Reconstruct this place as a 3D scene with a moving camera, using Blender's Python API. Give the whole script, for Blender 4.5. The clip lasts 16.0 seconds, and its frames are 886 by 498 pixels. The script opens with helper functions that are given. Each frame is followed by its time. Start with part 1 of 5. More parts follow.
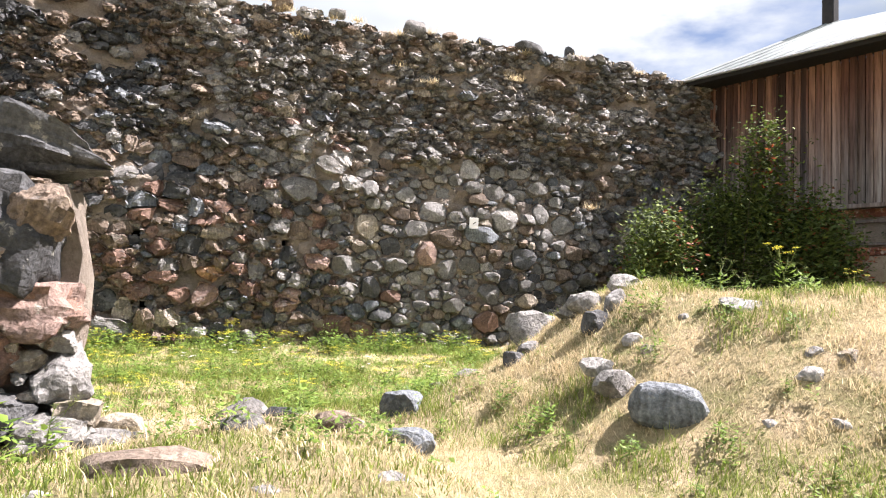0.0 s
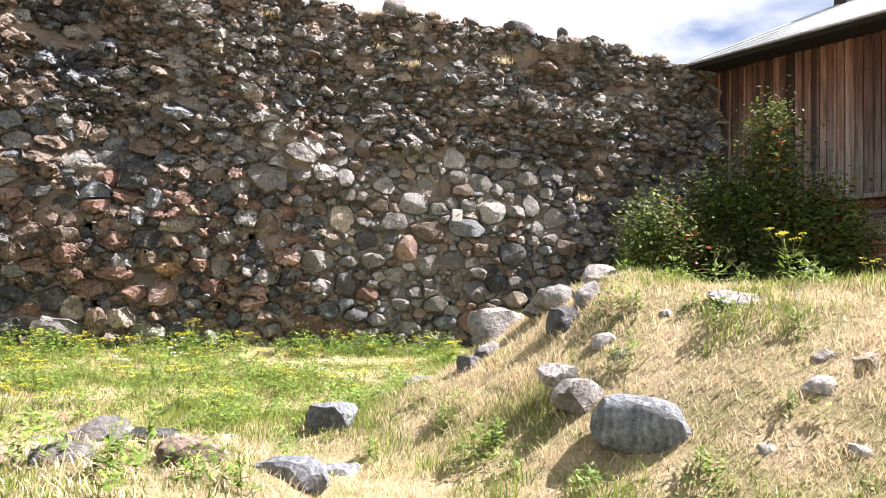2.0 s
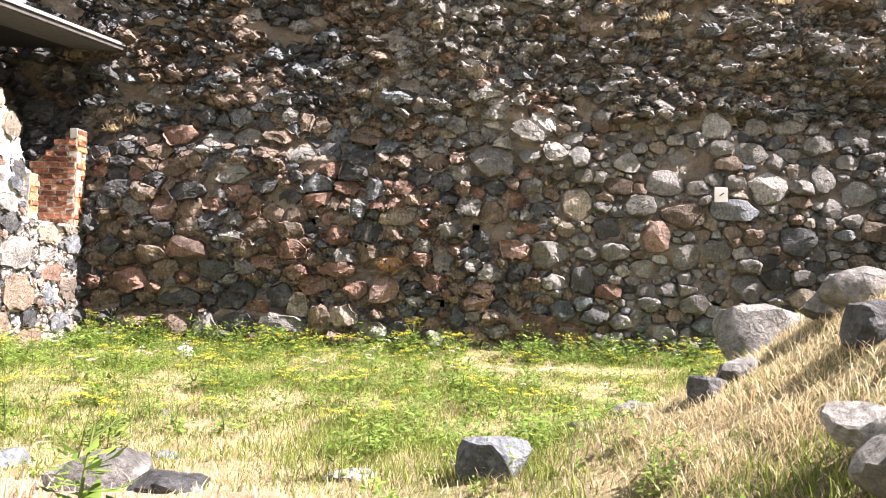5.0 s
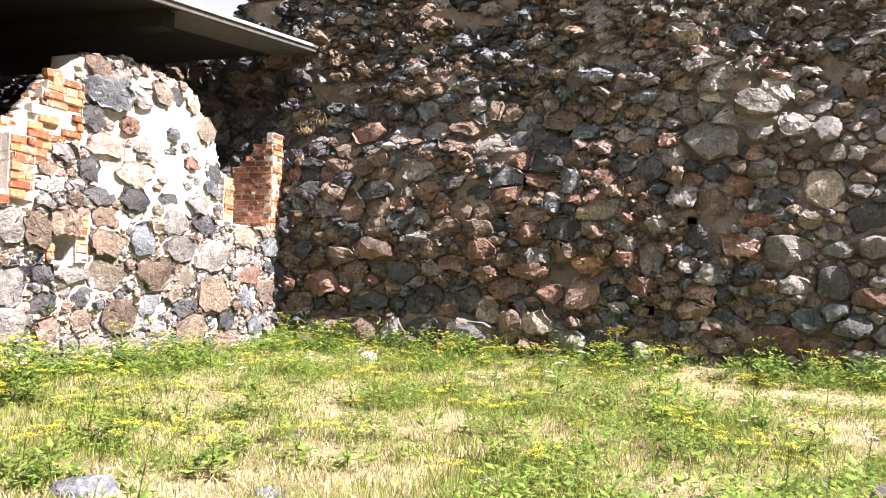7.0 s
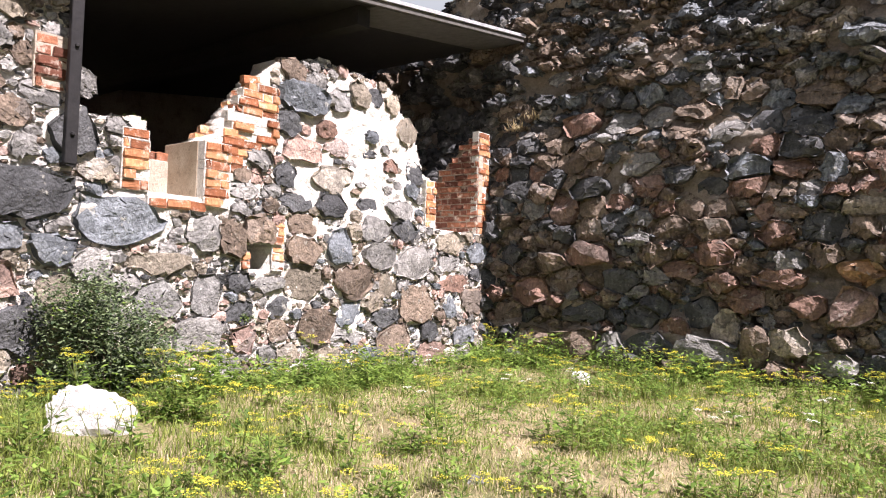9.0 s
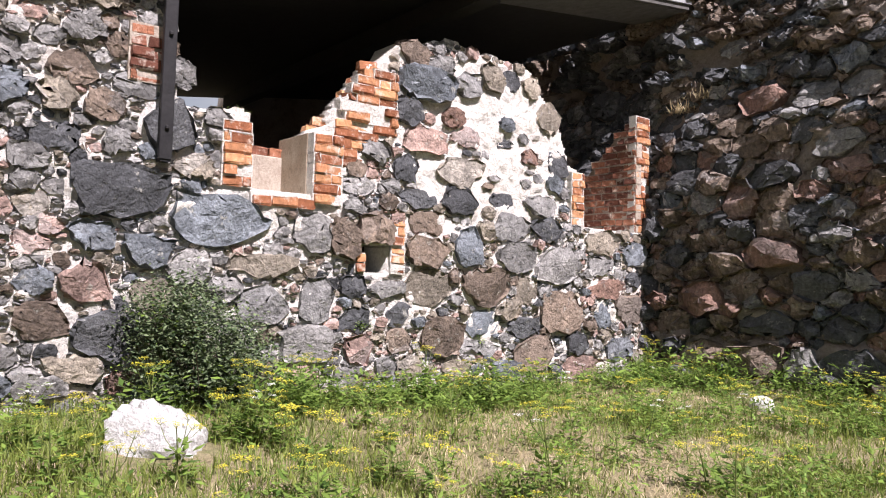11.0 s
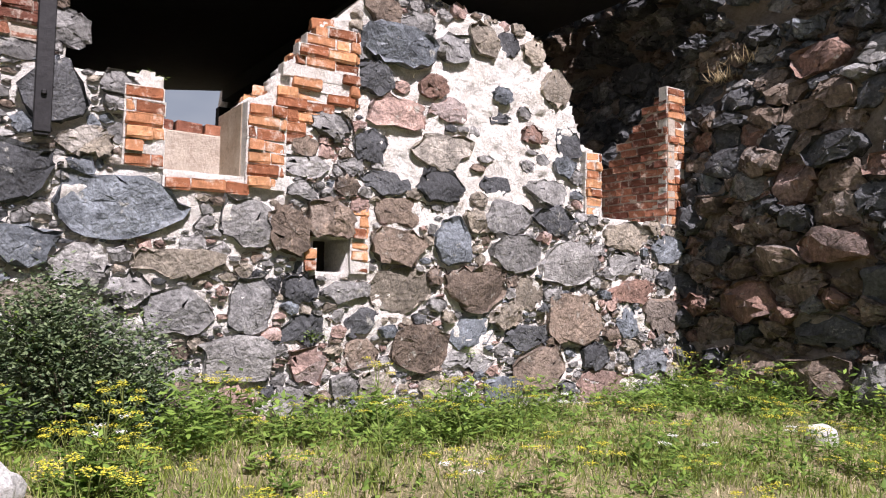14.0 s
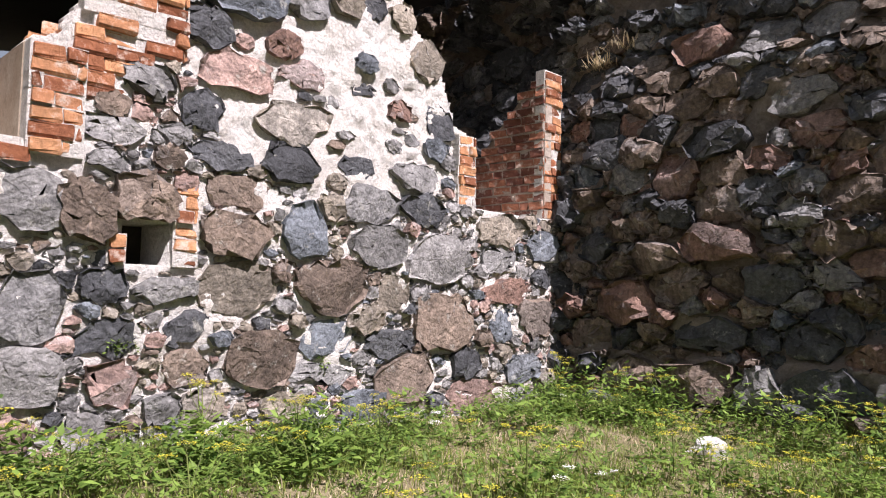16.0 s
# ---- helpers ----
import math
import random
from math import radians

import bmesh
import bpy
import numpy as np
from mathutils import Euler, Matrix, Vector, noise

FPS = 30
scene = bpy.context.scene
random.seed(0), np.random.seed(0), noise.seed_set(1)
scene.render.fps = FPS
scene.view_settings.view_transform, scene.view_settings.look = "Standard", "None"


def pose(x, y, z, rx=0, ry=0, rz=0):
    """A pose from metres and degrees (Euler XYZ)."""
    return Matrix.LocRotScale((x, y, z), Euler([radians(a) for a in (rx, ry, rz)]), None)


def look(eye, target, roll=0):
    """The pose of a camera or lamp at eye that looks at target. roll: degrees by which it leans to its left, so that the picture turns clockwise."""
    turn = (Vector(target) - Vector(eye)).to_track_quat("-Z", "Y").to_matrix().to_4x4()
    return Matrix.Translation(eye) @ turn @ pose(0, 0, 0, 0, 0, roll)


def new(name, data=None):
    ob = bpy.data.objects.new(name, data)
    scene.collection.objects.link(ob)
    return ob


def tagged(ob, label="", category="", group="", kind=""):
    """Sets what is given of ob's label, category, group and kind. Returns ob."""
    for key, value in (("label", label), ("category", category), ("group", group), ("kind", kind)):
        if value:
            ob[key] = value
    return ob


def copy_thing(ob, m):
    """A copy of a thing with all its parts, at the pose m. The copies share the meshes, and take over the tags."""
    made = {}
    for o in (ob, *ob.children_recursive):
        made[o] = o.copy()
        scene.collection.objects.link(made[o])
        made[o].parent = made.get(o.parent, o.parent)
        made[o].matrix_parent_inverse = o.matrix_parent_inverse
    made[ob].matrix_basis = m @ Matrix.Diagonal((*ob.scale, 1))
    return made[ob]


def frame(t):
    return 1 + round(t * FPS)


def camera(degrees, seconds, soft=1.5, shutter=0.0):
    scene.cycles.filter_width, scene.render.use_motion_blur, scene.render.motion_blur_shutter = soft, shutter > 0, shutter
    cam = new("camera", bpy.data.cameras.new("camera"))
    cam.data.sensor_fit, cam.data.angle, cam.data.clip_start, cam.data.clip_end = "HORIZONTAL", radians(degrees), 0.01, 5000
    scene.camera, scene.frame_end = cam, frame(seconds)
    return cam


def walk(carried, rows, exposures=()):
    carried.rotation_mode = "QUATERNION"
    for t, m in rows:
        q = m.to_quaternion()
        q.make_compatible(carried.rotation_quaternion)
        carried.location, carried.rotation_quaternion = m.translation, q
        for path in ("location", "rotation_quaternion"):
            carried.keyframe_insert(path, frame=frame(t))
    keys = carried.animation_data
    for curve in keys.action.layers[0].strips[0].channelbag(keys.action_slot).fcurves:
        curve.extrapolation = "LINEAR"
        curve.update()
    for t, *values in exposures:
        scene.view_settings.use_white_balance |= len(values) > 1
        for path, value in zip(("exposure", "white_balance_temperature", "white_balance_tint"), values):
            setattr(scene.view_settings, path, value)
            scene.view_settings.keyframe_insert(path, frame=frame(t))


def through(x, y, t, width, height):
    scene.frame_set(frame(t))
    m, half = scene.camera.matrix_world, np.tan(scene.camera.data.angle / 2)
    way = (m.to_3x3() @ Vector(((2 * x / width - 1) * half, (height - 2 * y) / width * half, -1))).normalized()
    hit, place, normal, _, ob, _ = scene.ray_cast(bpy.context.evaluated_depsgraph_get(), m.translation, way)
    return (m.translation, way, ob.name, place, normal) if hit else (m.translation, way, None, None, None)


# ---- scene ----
cam = camera(62.6, 16.0, soft=1.1)
METRES, EYE, TILT, LEAN, TURN = 10.0, 1.45, 0.0, 0.0, -21.0
ROWS = [
    (0.0, 0.0, 0.0, 0.0, -0.1, 3.07, -1.88),
    (0.5, 0.0156, 0.0239, -0.0022, -0.17, 3.11, -1.96),
    (1.0, 0.0317, 0.0531, -0.0018, -0.34, 3.12, -1.87),
    (1.5, 0.0487, 0.082, -0.0015, -0.18, 3.1, -1.77),
    (2.0, 0.0614, 0.1151, -0.0047, 0.73, 3.06, -1.72),
    (2.5, 0.069, 0.1462, -0.0071, 1.56, 2.98, -1.79),
    (3.0, 0.0781, 0.1817, -0.0072, 6.21, 2.81, -1.88),
    (3.5, 0.082, 0.2153, -0.0091, 11.28, 2.79, -1.88),
    (6.0, 0.0907, 0.3949, -0.0162, 30.15, 2.58, -1.59),
    (6.5, 0.0824, 0.4297, -0.0149, 35.42, 2.46, -1.66),
    (7.0, 0.0734, 0.4656, -0.0139, 39.68, 2.41, -1.65),
    (7.5, 0.0645, 0.4953, -0.0114, 45.7, 2.31, -1.63),
    (8.0, 0.0444, 0.5234, -0.012, 51.27, 2.26, -1.77),
    (8.5, 0.0256, 0.5451, -0.011, 53.87, 2.32, -1.85),
    (9.0, 0.0086, 0.5698, -0.0099, 57.84, 2.4, -1.75),
    (9.5, -0.007, 0.5941, -0.0118, 62.04, 2.41, -1.71),
    (12.0, -0.1052, 0.7096, -0.0132, 76.76, 2.72, -1.45),
    (12.5, -0.1208, 0.7305, -0.0161, 78.33, 2.8, -1.24),
    (13.0, -0.1413, 0.7488, -0.0186, 78.35, 2.91, -1.19),
    (13.5, -0.1583, 0.7653, -0.0195, 77.59, 3.06, -1.14),
    (14.0, -0.1789, 0.7846, -0.0175, 76.75, 3.14, -1.22),
    (14.5, -0.2031, 0.7942, -0.0198, 76.08, 3.14, -1.35),
    (15.0, -0.2299, 0.8011, -0.0194, 72.94, 3.15, -1.51),
    (15.5, -0.2537, 0.8087, -0.0187, 69.75, 3.27, -1.5),
    (16.0, -0.2759, 0.816, -0.0185, 65.86, 3.39, -1.45),
]
# seconds, stops, kelvin, tint
EXPOSURE = [(0.0, 2.0, 6400, 22), (3.0, 2.08, 6450, 24), (6.0, 2.05, 6600, 24), (7.5, 1.85, 6500, 26), (9.0, 1.42, 6300, 26), (12.0, 0.95, 6050, 26), (16.0, 0.92, 6050, 27)]
walk(cam, [(t, pose(0, 0, EYE, TILT, LEAN, TURN) @ pose(METRES * x, METRES * y, METRES * z, 90 + pitch, roll, yaw)) for t, x, y, z, yaw, pitch, roll in ROWS], EXPOSURE)

# ---- world and sun ----
SUN_UP, SUN_AZ = 52.0, -3.5  # degrees above the horizon; degrees from east towards north
world = bpy.data.worlds.new("sky")
scene.world = world
world.use_nodes = True
wn, wl = world.node_tree.nodes, world.node_tree.links
sky = wn.new("ShaderNodeTexSky")
sky.sky_type, sky.sun_disc = "NISHITA", False
sky.sun_elevation, sky.sun_rotation = radians(SUN_UP), radians(90 - SUN_AZ)
wco = wn.new("ShaderNodeTexCoord")
wmap = wn.new("ShaderNodeMapping")
wmap.inputs["Scale"].default_value = (1.0, 1.0, 2.6)
wnoise = wn.new("ShaderNodeTexNoise")
wnoise.inputs["Scale"].default_value, wnoise.inputs["Detail"].default_value = 2.6, 7.0
wnoise.inputs["Roughness"].default_value = 0.55
wramp = wn.new("ShaderNodeValToRGB")
wramp.color_ramp.elements[0].position, wramp.color_ramp.elements[1].position = 0.33, 0.45
wshade = wn.new("ShaderNodeTexNoise")
wshade.inputs["Scale"].default_value, wshade.inputs["Detail"].default_value = 1.7, 4.0
wgrey = wn.new("ShaderNodeValToRGB")
wgrey.color_ramp.elements[0].position, wgrey.color_ramp.elements[1].position = 0.36, 0.58
wgrey.color_ramp.elements[0].color, wgrey.color_ramp.elements[1].color = (3.6, 4.5, 5.3, 1), (7.8, 8.5, 8.3, 1)
wmix = wn.new("ShaderNodeMix")
wmix.data_type = "RGBA"
wl.new(wco.outputs["Generated"], wmap.inputs["Vector"])
wl.new(wmap.outputs[0], wnoise.inputs["Vector"])
wl.new(wmap.outputs[0], wshade.inputs["Vector"])
wl.new(wnoise.outputs["Fac"], wramp.inputs["Fac"])
wl.new(wshade.outputs["Fac"], wgrey.inputs["Fac"])
wl.new(wramp.outputs["Color"], wmix.inputs["Factor"])
wl.new(sky.outputs["Color"], wmix.inputs["A"])
wl.new(wgrey.outputs["Color"], wmix.inputs["B"])
wl.new(wmix.outputs["Result"], wn["Background"].inputs["Color"])
wn["Background"].inputs["Strength"].default_value = 0.033

sun = new("sun", bpy.data.lights.new("sun", "SUN"))
sun.data.energy, sun.data.angle, sun.data.color = 5.0, radians(0.5), (1.0, 0.95, 0.87)
sun_way = Vector((math.cos(radians(SUN_UP)) * math.cos(radians(SUN_AZ)), math.cos(radians(SUN_UP)) * math.sin(radians(SUN_AZ)), math.sin(radians(SUN_UP))))
sun.matrix_world = look(sun_way * 60, (0, 0, 0))


# ---- materials ----
def nodes_of(name, rough=0.9, metal=0.0):
    m = bpy.data.materials.new(name)
    m.use_nodes = True
    n, l = m.node_tree.nodes, m.node_tree.links
    b = n["Principled BSDF"]
    b.inputs["Roughness"].default_value, b.inputs["Metallic"].default_value = rough, metal
    b.inputs["Specular IOR Level"].default_value = 0.3
    return m, n, l, b


def noise_tex(n, l, co, scale, detail=5.0, rough=0.6):
    t = n.new("ShaderNodeTexNoise")
    t.inputs["Scale"].default_value, t.inputs["Detail"].default_value, t.inputs["Roughness"].default_value = scale, detail, rough
    l.new(co, t.inputs["Vector"])
    return t.outputs["Fac"]


def ramp(n, l, fac, *stops):
    r = n.new("ShaderNodeValToRGB")
    e = r.color_ramp.elements
    while len(e) < len(stops):
        e.new(0.5)
    for el, (p, c) in zip(e, stops):
        el.position, el.color = p, (*(c if isinstance(c, tuple) else (c, c, c)), 1)
    l.new(fac, r.inputs["Fac"])
    return r.outputs["Color"]


def blend(n, l, a, b, fac, kind="MIX"):
    x = n.new("ShaderNodeMix")
    x.data_type, x.blend_type = "RGBA", kind
    for s, v in ((x.inputs["A"], a), (x.inputs["B"], b), (x.inputs["Factor"], fac)):
        if isinstance(v, tuple):
            s.default_value = (*v, 1)
        elif isinstance(v, (int, float)):
            s.default_value = v
        else:
            l.new(v, s)
    return x.outputs["Result"]


def bumped(n, l, b, height, strength, dist):
    k = n.new("ShaderNodeBump")
    k.inputs["Strength"].default_value, k.inputs["Distance"].default_value = strength, dist
    l.new(height, k.inputs["Height"])
    l.new(k.outputs[0], b.inputs["Normal"])


def chance(n, l):
    """A random number for each object and each loose piece of a mesh."""
    o, g, a, f = n.new("ShaderNodeObjectInfo"), n.new("ShaderNodeNewGeometry"), n.new("ShaderNodeMath"), n.new("ShaderNodeMath")
    a.operation, f.operation = "ADD", "FRACT"
    l.new(o.outputs["Random"], a.inputs[0])
    l.new(g.outputs["Random Per Island"], a.inputs[1])
    l.new(a.outputs[0], f.inputs[0])
    return f.outputs[0]


def dim(c, k):
    return tuple(min(1.0, v * k) for v in c)


def stone_material(name, col, veins=0.0):
    m, n, l, b = nodes_of(name, 0.82)
    co = n.new("ShaderNodeTexCoord").outputs["Object"]
    rnd = chance(n, l)
    grey = sum(col) / 3
    c = ramp(n, l, rnd, (0.0, dim(col, 0.62)), (0.45, col), (0.75, dim(col, 1.3)), (1.0, tuple(0.5 * v * 1.15 + 0.5 * grey * 1.15 for v in col)))
    big = noise_tex(n, l, co, 5.0, 6.0)
    c = blend(n, l, c, ramp(n, l, big, (0.3, 0.5), (0.5, 0.95), (0.7, 1.25)), 0.85, "MULTIPLY")
    fine = noise_tex(n, l, co, 55.0, 6.0, 0.75)
    c = blend(n, l, c, ramp(n, l, fine, (0.30, 0.3), (0.5, 0.95), (0.70, 1.6)), 0.5, "MULTIPLY")
    mid = noise_tex(n, l, co, 20.0, 8.0, 0.7)
    c = blend(n, l, c, ramp(n, l, mid, (0.34, 0.45), (0.5, 0.95), (0.66, 1.4)), 0.6, "MULTIPLY")
    lich = ramp(n, l, noise_tex(n, l, co, 9.0, 8.0, 0.7), (0.60, 0.0), (0.68, 0.75))
    c = blend(n, l, c, (0.42, 0.41, 0.36), lich)
    wave = n.new("ShaderNodeTexWave")
    wave.inputs["Scale"].default_value, wave.inputs["Distortion"].default_value, wave.inputs["Detail"].default_value = 5.0, 9.0, 4.0
    l.new(co, wave.inputs["Vector"])
    c = blend(n, l, c, ramp(n, l, wave.outputs["Fac"], (0.2, 0.75), (0.9, 1.2)), 0.25 + veins, "MULTIPLY")
    l.new(c, b.inputs["Base Color"])
    crack = n.new("ShaderNodeTexVoronoi")
    crack.feature = "DISTANCE_TO_EDGE"
    crack.inputs["Scale"].default_value = 11.0
    l.new(co, crack.inputs["Vector"])
    rough = noise_tex(n, l, co, 16.0, 10.0, 0.72)
    chip = n.new("ShaderNodeTexVoronoi")
    chip.inputs["Scale"].default_value = 7.0
    warp = n.new("ShaderNodeVectorMath")
    warp.operation = "ADD"
    warp_by = n.new("ShaderNodeTexNoise")
    warp_by.inputs["Scale"].default_value = 6.0
    l.new(co, warp_by.inputs["Vector"])
    l.new(co, warp.inputs[0])
    l.new(warp_by.outputs["Color"], warp.inputs[1])
    l.new(warp.outputs[0], chip.inputs["Vector"])
    h = blend(n, l, rough, ramp(n, l, crack.outputs["Distance"], (0.0, 0.55), (0.08, 1.0)), 0.35, "MULTIPLY")
    h = blend(n, l, h, chip.outputs["Distance"], 0.3)
    bumped(n, l, b, h, 1.0, 0.045)
    return m


def rough_material(name, a, b_, dark, scale=2.0, depth=0.03, grit=45.0):
    m, n, l, b = nodes_of(name, 0.95)
    co = n.new("ShaderNodeTexCoord").outputs["Object"]
    c = blend(n, l, a, b_, ramp(n, l, noise_tex(n, l, co, scale, 7.0), (0.35, 0.0), (0.65, 1.0)))
    c = blend(n, l, c, dark, ramp(n, l, noise_tex(n, l, co, scale * 3.1, 8.0, 0.7), (0.52, 0.0), (0.70, 0.8)))
    c = blend(n, l, c, ramp(n, l, noise_tex(n, l, co, grit, 5.0, 0.8), (0.3, 0.5), (0.7, 1.35)), 0.6, "MULTIPLY")
    l.new(c, b.inputs["Base Color"])
    bumped(n, l, b, noise_tex(n, l, co, 22.0, 10.0, 0.75), 1.0, depth)
    return m


MORTAR_PALE = rough_material("lime_mortar", (0.85, 0.80, 0.72), (0.91, 0.88, 0.82), (0.62, 0.55, 0.46), 2.4, 0.07)
MORTAR_TAN = rough_material("old_mortar", (0.31, 0.26, 0.215), (0.43, 0.37, 0.31), (0.15, 0.12, 0.095), 1.4, 0.10, 30.0)
MORTAR_JOINT = rough_material("joint_mortar", (0.42, 0.35, 0.28), (0.56, 0.49, 0.41), (0.25, 0.19, 0.14), 3.0, 0.03)
PLASTER = rough_material("plaster", (0.31, 0.24, 0.17), (0.43, 0.36, 0.275), (0.20, 0.15, 0.10), 3.0, 0.01)
WHITEWASH = rough_material("whitewash", (0.74, 0.73, 0.70), (0.85, 0.84, 0.82), (0.45, 0.43, 0.38), 4.0, 0.06)


STONE = {
    "G": stone_material("stone_grey", (0.215, 0.21, 0.20)), "D": stone_material("stone_dark", (0.085, 0.088, 0.092)),
    "K": stone_material("stone_blue_grey", (0.16, 0.178, 0.195), 0.3), "B": stone_material("stone_brown", (0.195, 0.15, 0.115), 0.2),
    "R": stone_material("stone_red", (0.225, 0.14, 0.108)), "P": stone_material("stone_pink", (0.36, 0.25, 0.21)),
    "T": stone_material("stone_tan", (0.30, 0.26, 0.205), 0.25), "L": stone_material("stone_light", (0.31, 0.30, 0.285), 0.15),
    "O": stone_material("stone_orange", (0.34, 0.20, 0.11)), "W": WHITEWASH,
}
TINTS = list(STONE)
STONES = [STONE[k] for k in TINTS]
WORDS = {"G": "grey", "D": "dark grey", "K": "blue-grey", "B": "brown", "R": "reddish", "P": "pinkish", "T": "tan", "L": "pale grey", "O": "orange", "W": "white"}


def brick_material(name, a, b_):
    m, n, l, b = nodes_of(name, 0.9)
    co = n.new("ShaderNodeTexCoord").outputs["Object"]
    g = n.new("ShaderNodeNewGeometry").outputs["Position"]
    c = ramp(n, l, chance(n, l), (0.0, dim(a, 0.55)), (0.4, a), (0.75, b_), (1.0, dim(b_, 1.25)))
    c = blend(n, l, c, ramp(n, l, noise_tex(n, l, g, 18.0, 6.0), (0.3, 0.6), (0.7, 1.25)), 0.8, "MULTIPLY")
    c = blend(n, l, c, (0.66, 0.58, 0.49), ramp(n, l, noise_tex(n, l, g, 9.0, 7.0, 0.7), (0.535, 0.0), (0.65, 0.75)))
    l.new(c, b.inputs["Base Color"])
    bumped(n, l, b, noise_tex(n, l, g, 28.0, 8.0, 0.75), 1.0, 0.03)
    return m


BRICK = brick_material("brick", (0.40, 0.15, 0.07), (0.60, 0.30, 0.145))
# Darker brick; on the pier's south jamb it also carries the shade.
BRICK_DARK = brick_material("brick_dark", (0.25, 0.095, 0.06), (0.38, 0.16, 0.09))


def plain_material(name, col, rough=0.8, metal=0.0, vary=0.25, scale=8.0, bump=0.3, dist=0.01):
    m, n, l, b = nodes_of(name, rough, metal)
    co = n.new("ShaderNodeTexCoord").outputs["Object"]
    c = blend(n, l, col, ramp(n, l, noise_tex(n, l, co, scale, 7.0), (0.3, 1 - vary), (0.7, 1 + vary)), 1.0, "MULTIPLY")
    c = blend(n, l, c, ramp(n, l, noise_tex(n, l, co, scale * 7, 4.0), (0.3, 1 - vary), (0.7, 1 + vary)), 0.6, "MULTIPLY")
    l.new(c, b.inputs["Base Color"])
    bumped(n, l, b, noise_tex(n, l, co, scale * 4, 6.0), bump, dist)
    return m


STEEL = plain_material("dark_steel", (0.022, 0.021, 0.022), 0.55, 0.3)
# Near black: shade under roofs and between barn boards is in this colour.
NEAR_BLACK = plain_material("near_black_boards", (0.018, 0.016, 0.015), 0.95)
EAVE = plain_material("eave_boards", (0.10, 0.095, 0.09), 0.9)
TIN = plain_material("tin_edge", (0.62, 0.63, 0.65), 0.4, 0.5)
# Near-black colour that stands for the shade deep in the wall holes.
HOLE = plain_material("hole_shade", (0.012, 0.011, 0.010), 1.0)
SIGN = plain_material("white_enamel", (0.86, 0.86, 0.86), 0.35, 0, 0.03)
SIGN_INK = plain_material("dark_ink", (0.05, 0.05, 0.05), 0.6)
ROOF_TIN = plain_material("grey_sheet_roof", (0.26, 0.29, 0.29), 0.5, 0.25, 0.2, 1.5)
# Dark earth of the inner floor; in the niche it stands for shade.
EARTH_SHADE = plain_material("earth_and_niche_shade", (0.055, 0.045, 0.035), 1.0)


def leaf_material(name, a, b_, rough=0.55, through=0.35):
    m, n, l, b = nodes_of(name, rough)
    c = ramp(n, l, chance(n, l), (0.0, a), (0.6, b_), (1.0, dim(b_, 1.4)))
    l.new(c, b.inputs["Base Color"])
    t = n.new("ShaderNodeBsdfTranslucent")
    l.new(c, t.inputs["Color"])
    mix = n.new("ShaderNodeMixShader")
    mix.inputs[0].default_value = through
    l.new(b.outputs[0], mix.inputs[1])
    l.new(t.outputs[0], mix.inputs[2])
    l.new(mix.outputs[0], n["Material Output"].inputs["Surface"])
    return m


GRASS = leaf_material("green_grass", (0.105, 0.15, 0.028), (0.23, 0.28, 0.062))
STRAW = leaf_material("dry_grass", (0.40, 0.325, 0.19), (0.60, 0.505, 0.33))
HERB = leaf_material("herb_leaf", (0.06, 0.12, 0.02), (0.17, 0.255, 0.048))
STEM = leaf_material("green_stem", (0.12, 0.16, 0.045), (0.20, 0.24, 0.07))
DRY_STEM = leaf_material("dry_stem", (0.10, 0.06, 0.03), (0.16, 0.10, 0.05), 0.8, 0.1)
YELLOW = leaf_material("yellow_flower", (0.42, 0.40, 0.03), (0.60, 0.54, 0.06))
WHITE = leaf_material("white_flower", (0.75, 0.75, 0.70), (0.82, 0.82, 0.78))
BUSH_LEAF = leaf_material("bush_leaf", (0.05, 0.085, 0.04), (0.14, 0.18, 0.09), 0.45, 0.2)
ELDER_LEAF = leaf_material("elder_leaf", (0.025, 0.045, 0.012), (0.11, 0.15, 0.035), 0.75, 0.2)
RED_LEAF = leaf_material("red_leaf", (0.16, 0.035, 0.02), (0.26, 0.07, 0.03), 0.5, 0.25)
BARK = plain_material("bark", (0.10, 0.08, 0.06), 0.9)

# ground: dry straw litter, bare sandy earth and green turf
GROUND, gn, gl, gb = nodes_of("turf", 1.0)
gpos = gn.new("ShaderNodeNewGeometry").outputs["Position"]
gc = blend(gn, gl, (0.27, 0.24, 0.12), (0.50, 0.41, 0.25), ramp(gn, gl, noise_tex(gn, gl, gpos, 0.9, 8.0), (0.42, 0.0), (0.60, 1.0)))
gc = blend(gn, gl, gc, (0.20, 0.215, 0.075), ramp(gn, gl, noise_tex(gn, gl, gpos, 2.7, 8.0, 0.7), (0.50, 0.0), (0.64, 0.8)))
gc = blend(gn, gl, gc, (0.44, 0.355, 0.23), ramp(gn, gl, noise_tex(gn, gl, gpos, 1.6, 6.0, 0.6), (0.54, 0.0), (0.62, 0.8)))
gc = blend(gn, gl, gc, (0.22, 0.165, 0.095), ramp(gn, gl, noise_tex(gn, gl, gpos, 7.0, 8.0, 0.75), (0.55, 0.0), (0.66, 0.85)))
gc = blend(gn, gl, gc, ramp(gn, gl, noise_tex(gn, gl, gpos, 38.0, 8.0, 0.8), (0.3, 0.35), (0.5, 1.0), (0.7, 1.5)), 0.8, "MULTIPLY")
gdist = gn.new("ShaderNodeVectorMath")
gdist.operation = "DISTANCE"
gdist.inputs[1].default_value = (0.3, 6.0, 0.5)
gl.new(gpos, gdist.inputs[0])
gedge = gn.new("ShaderNodeMath")
gedge.operation = "MULTIPLY_ADD"
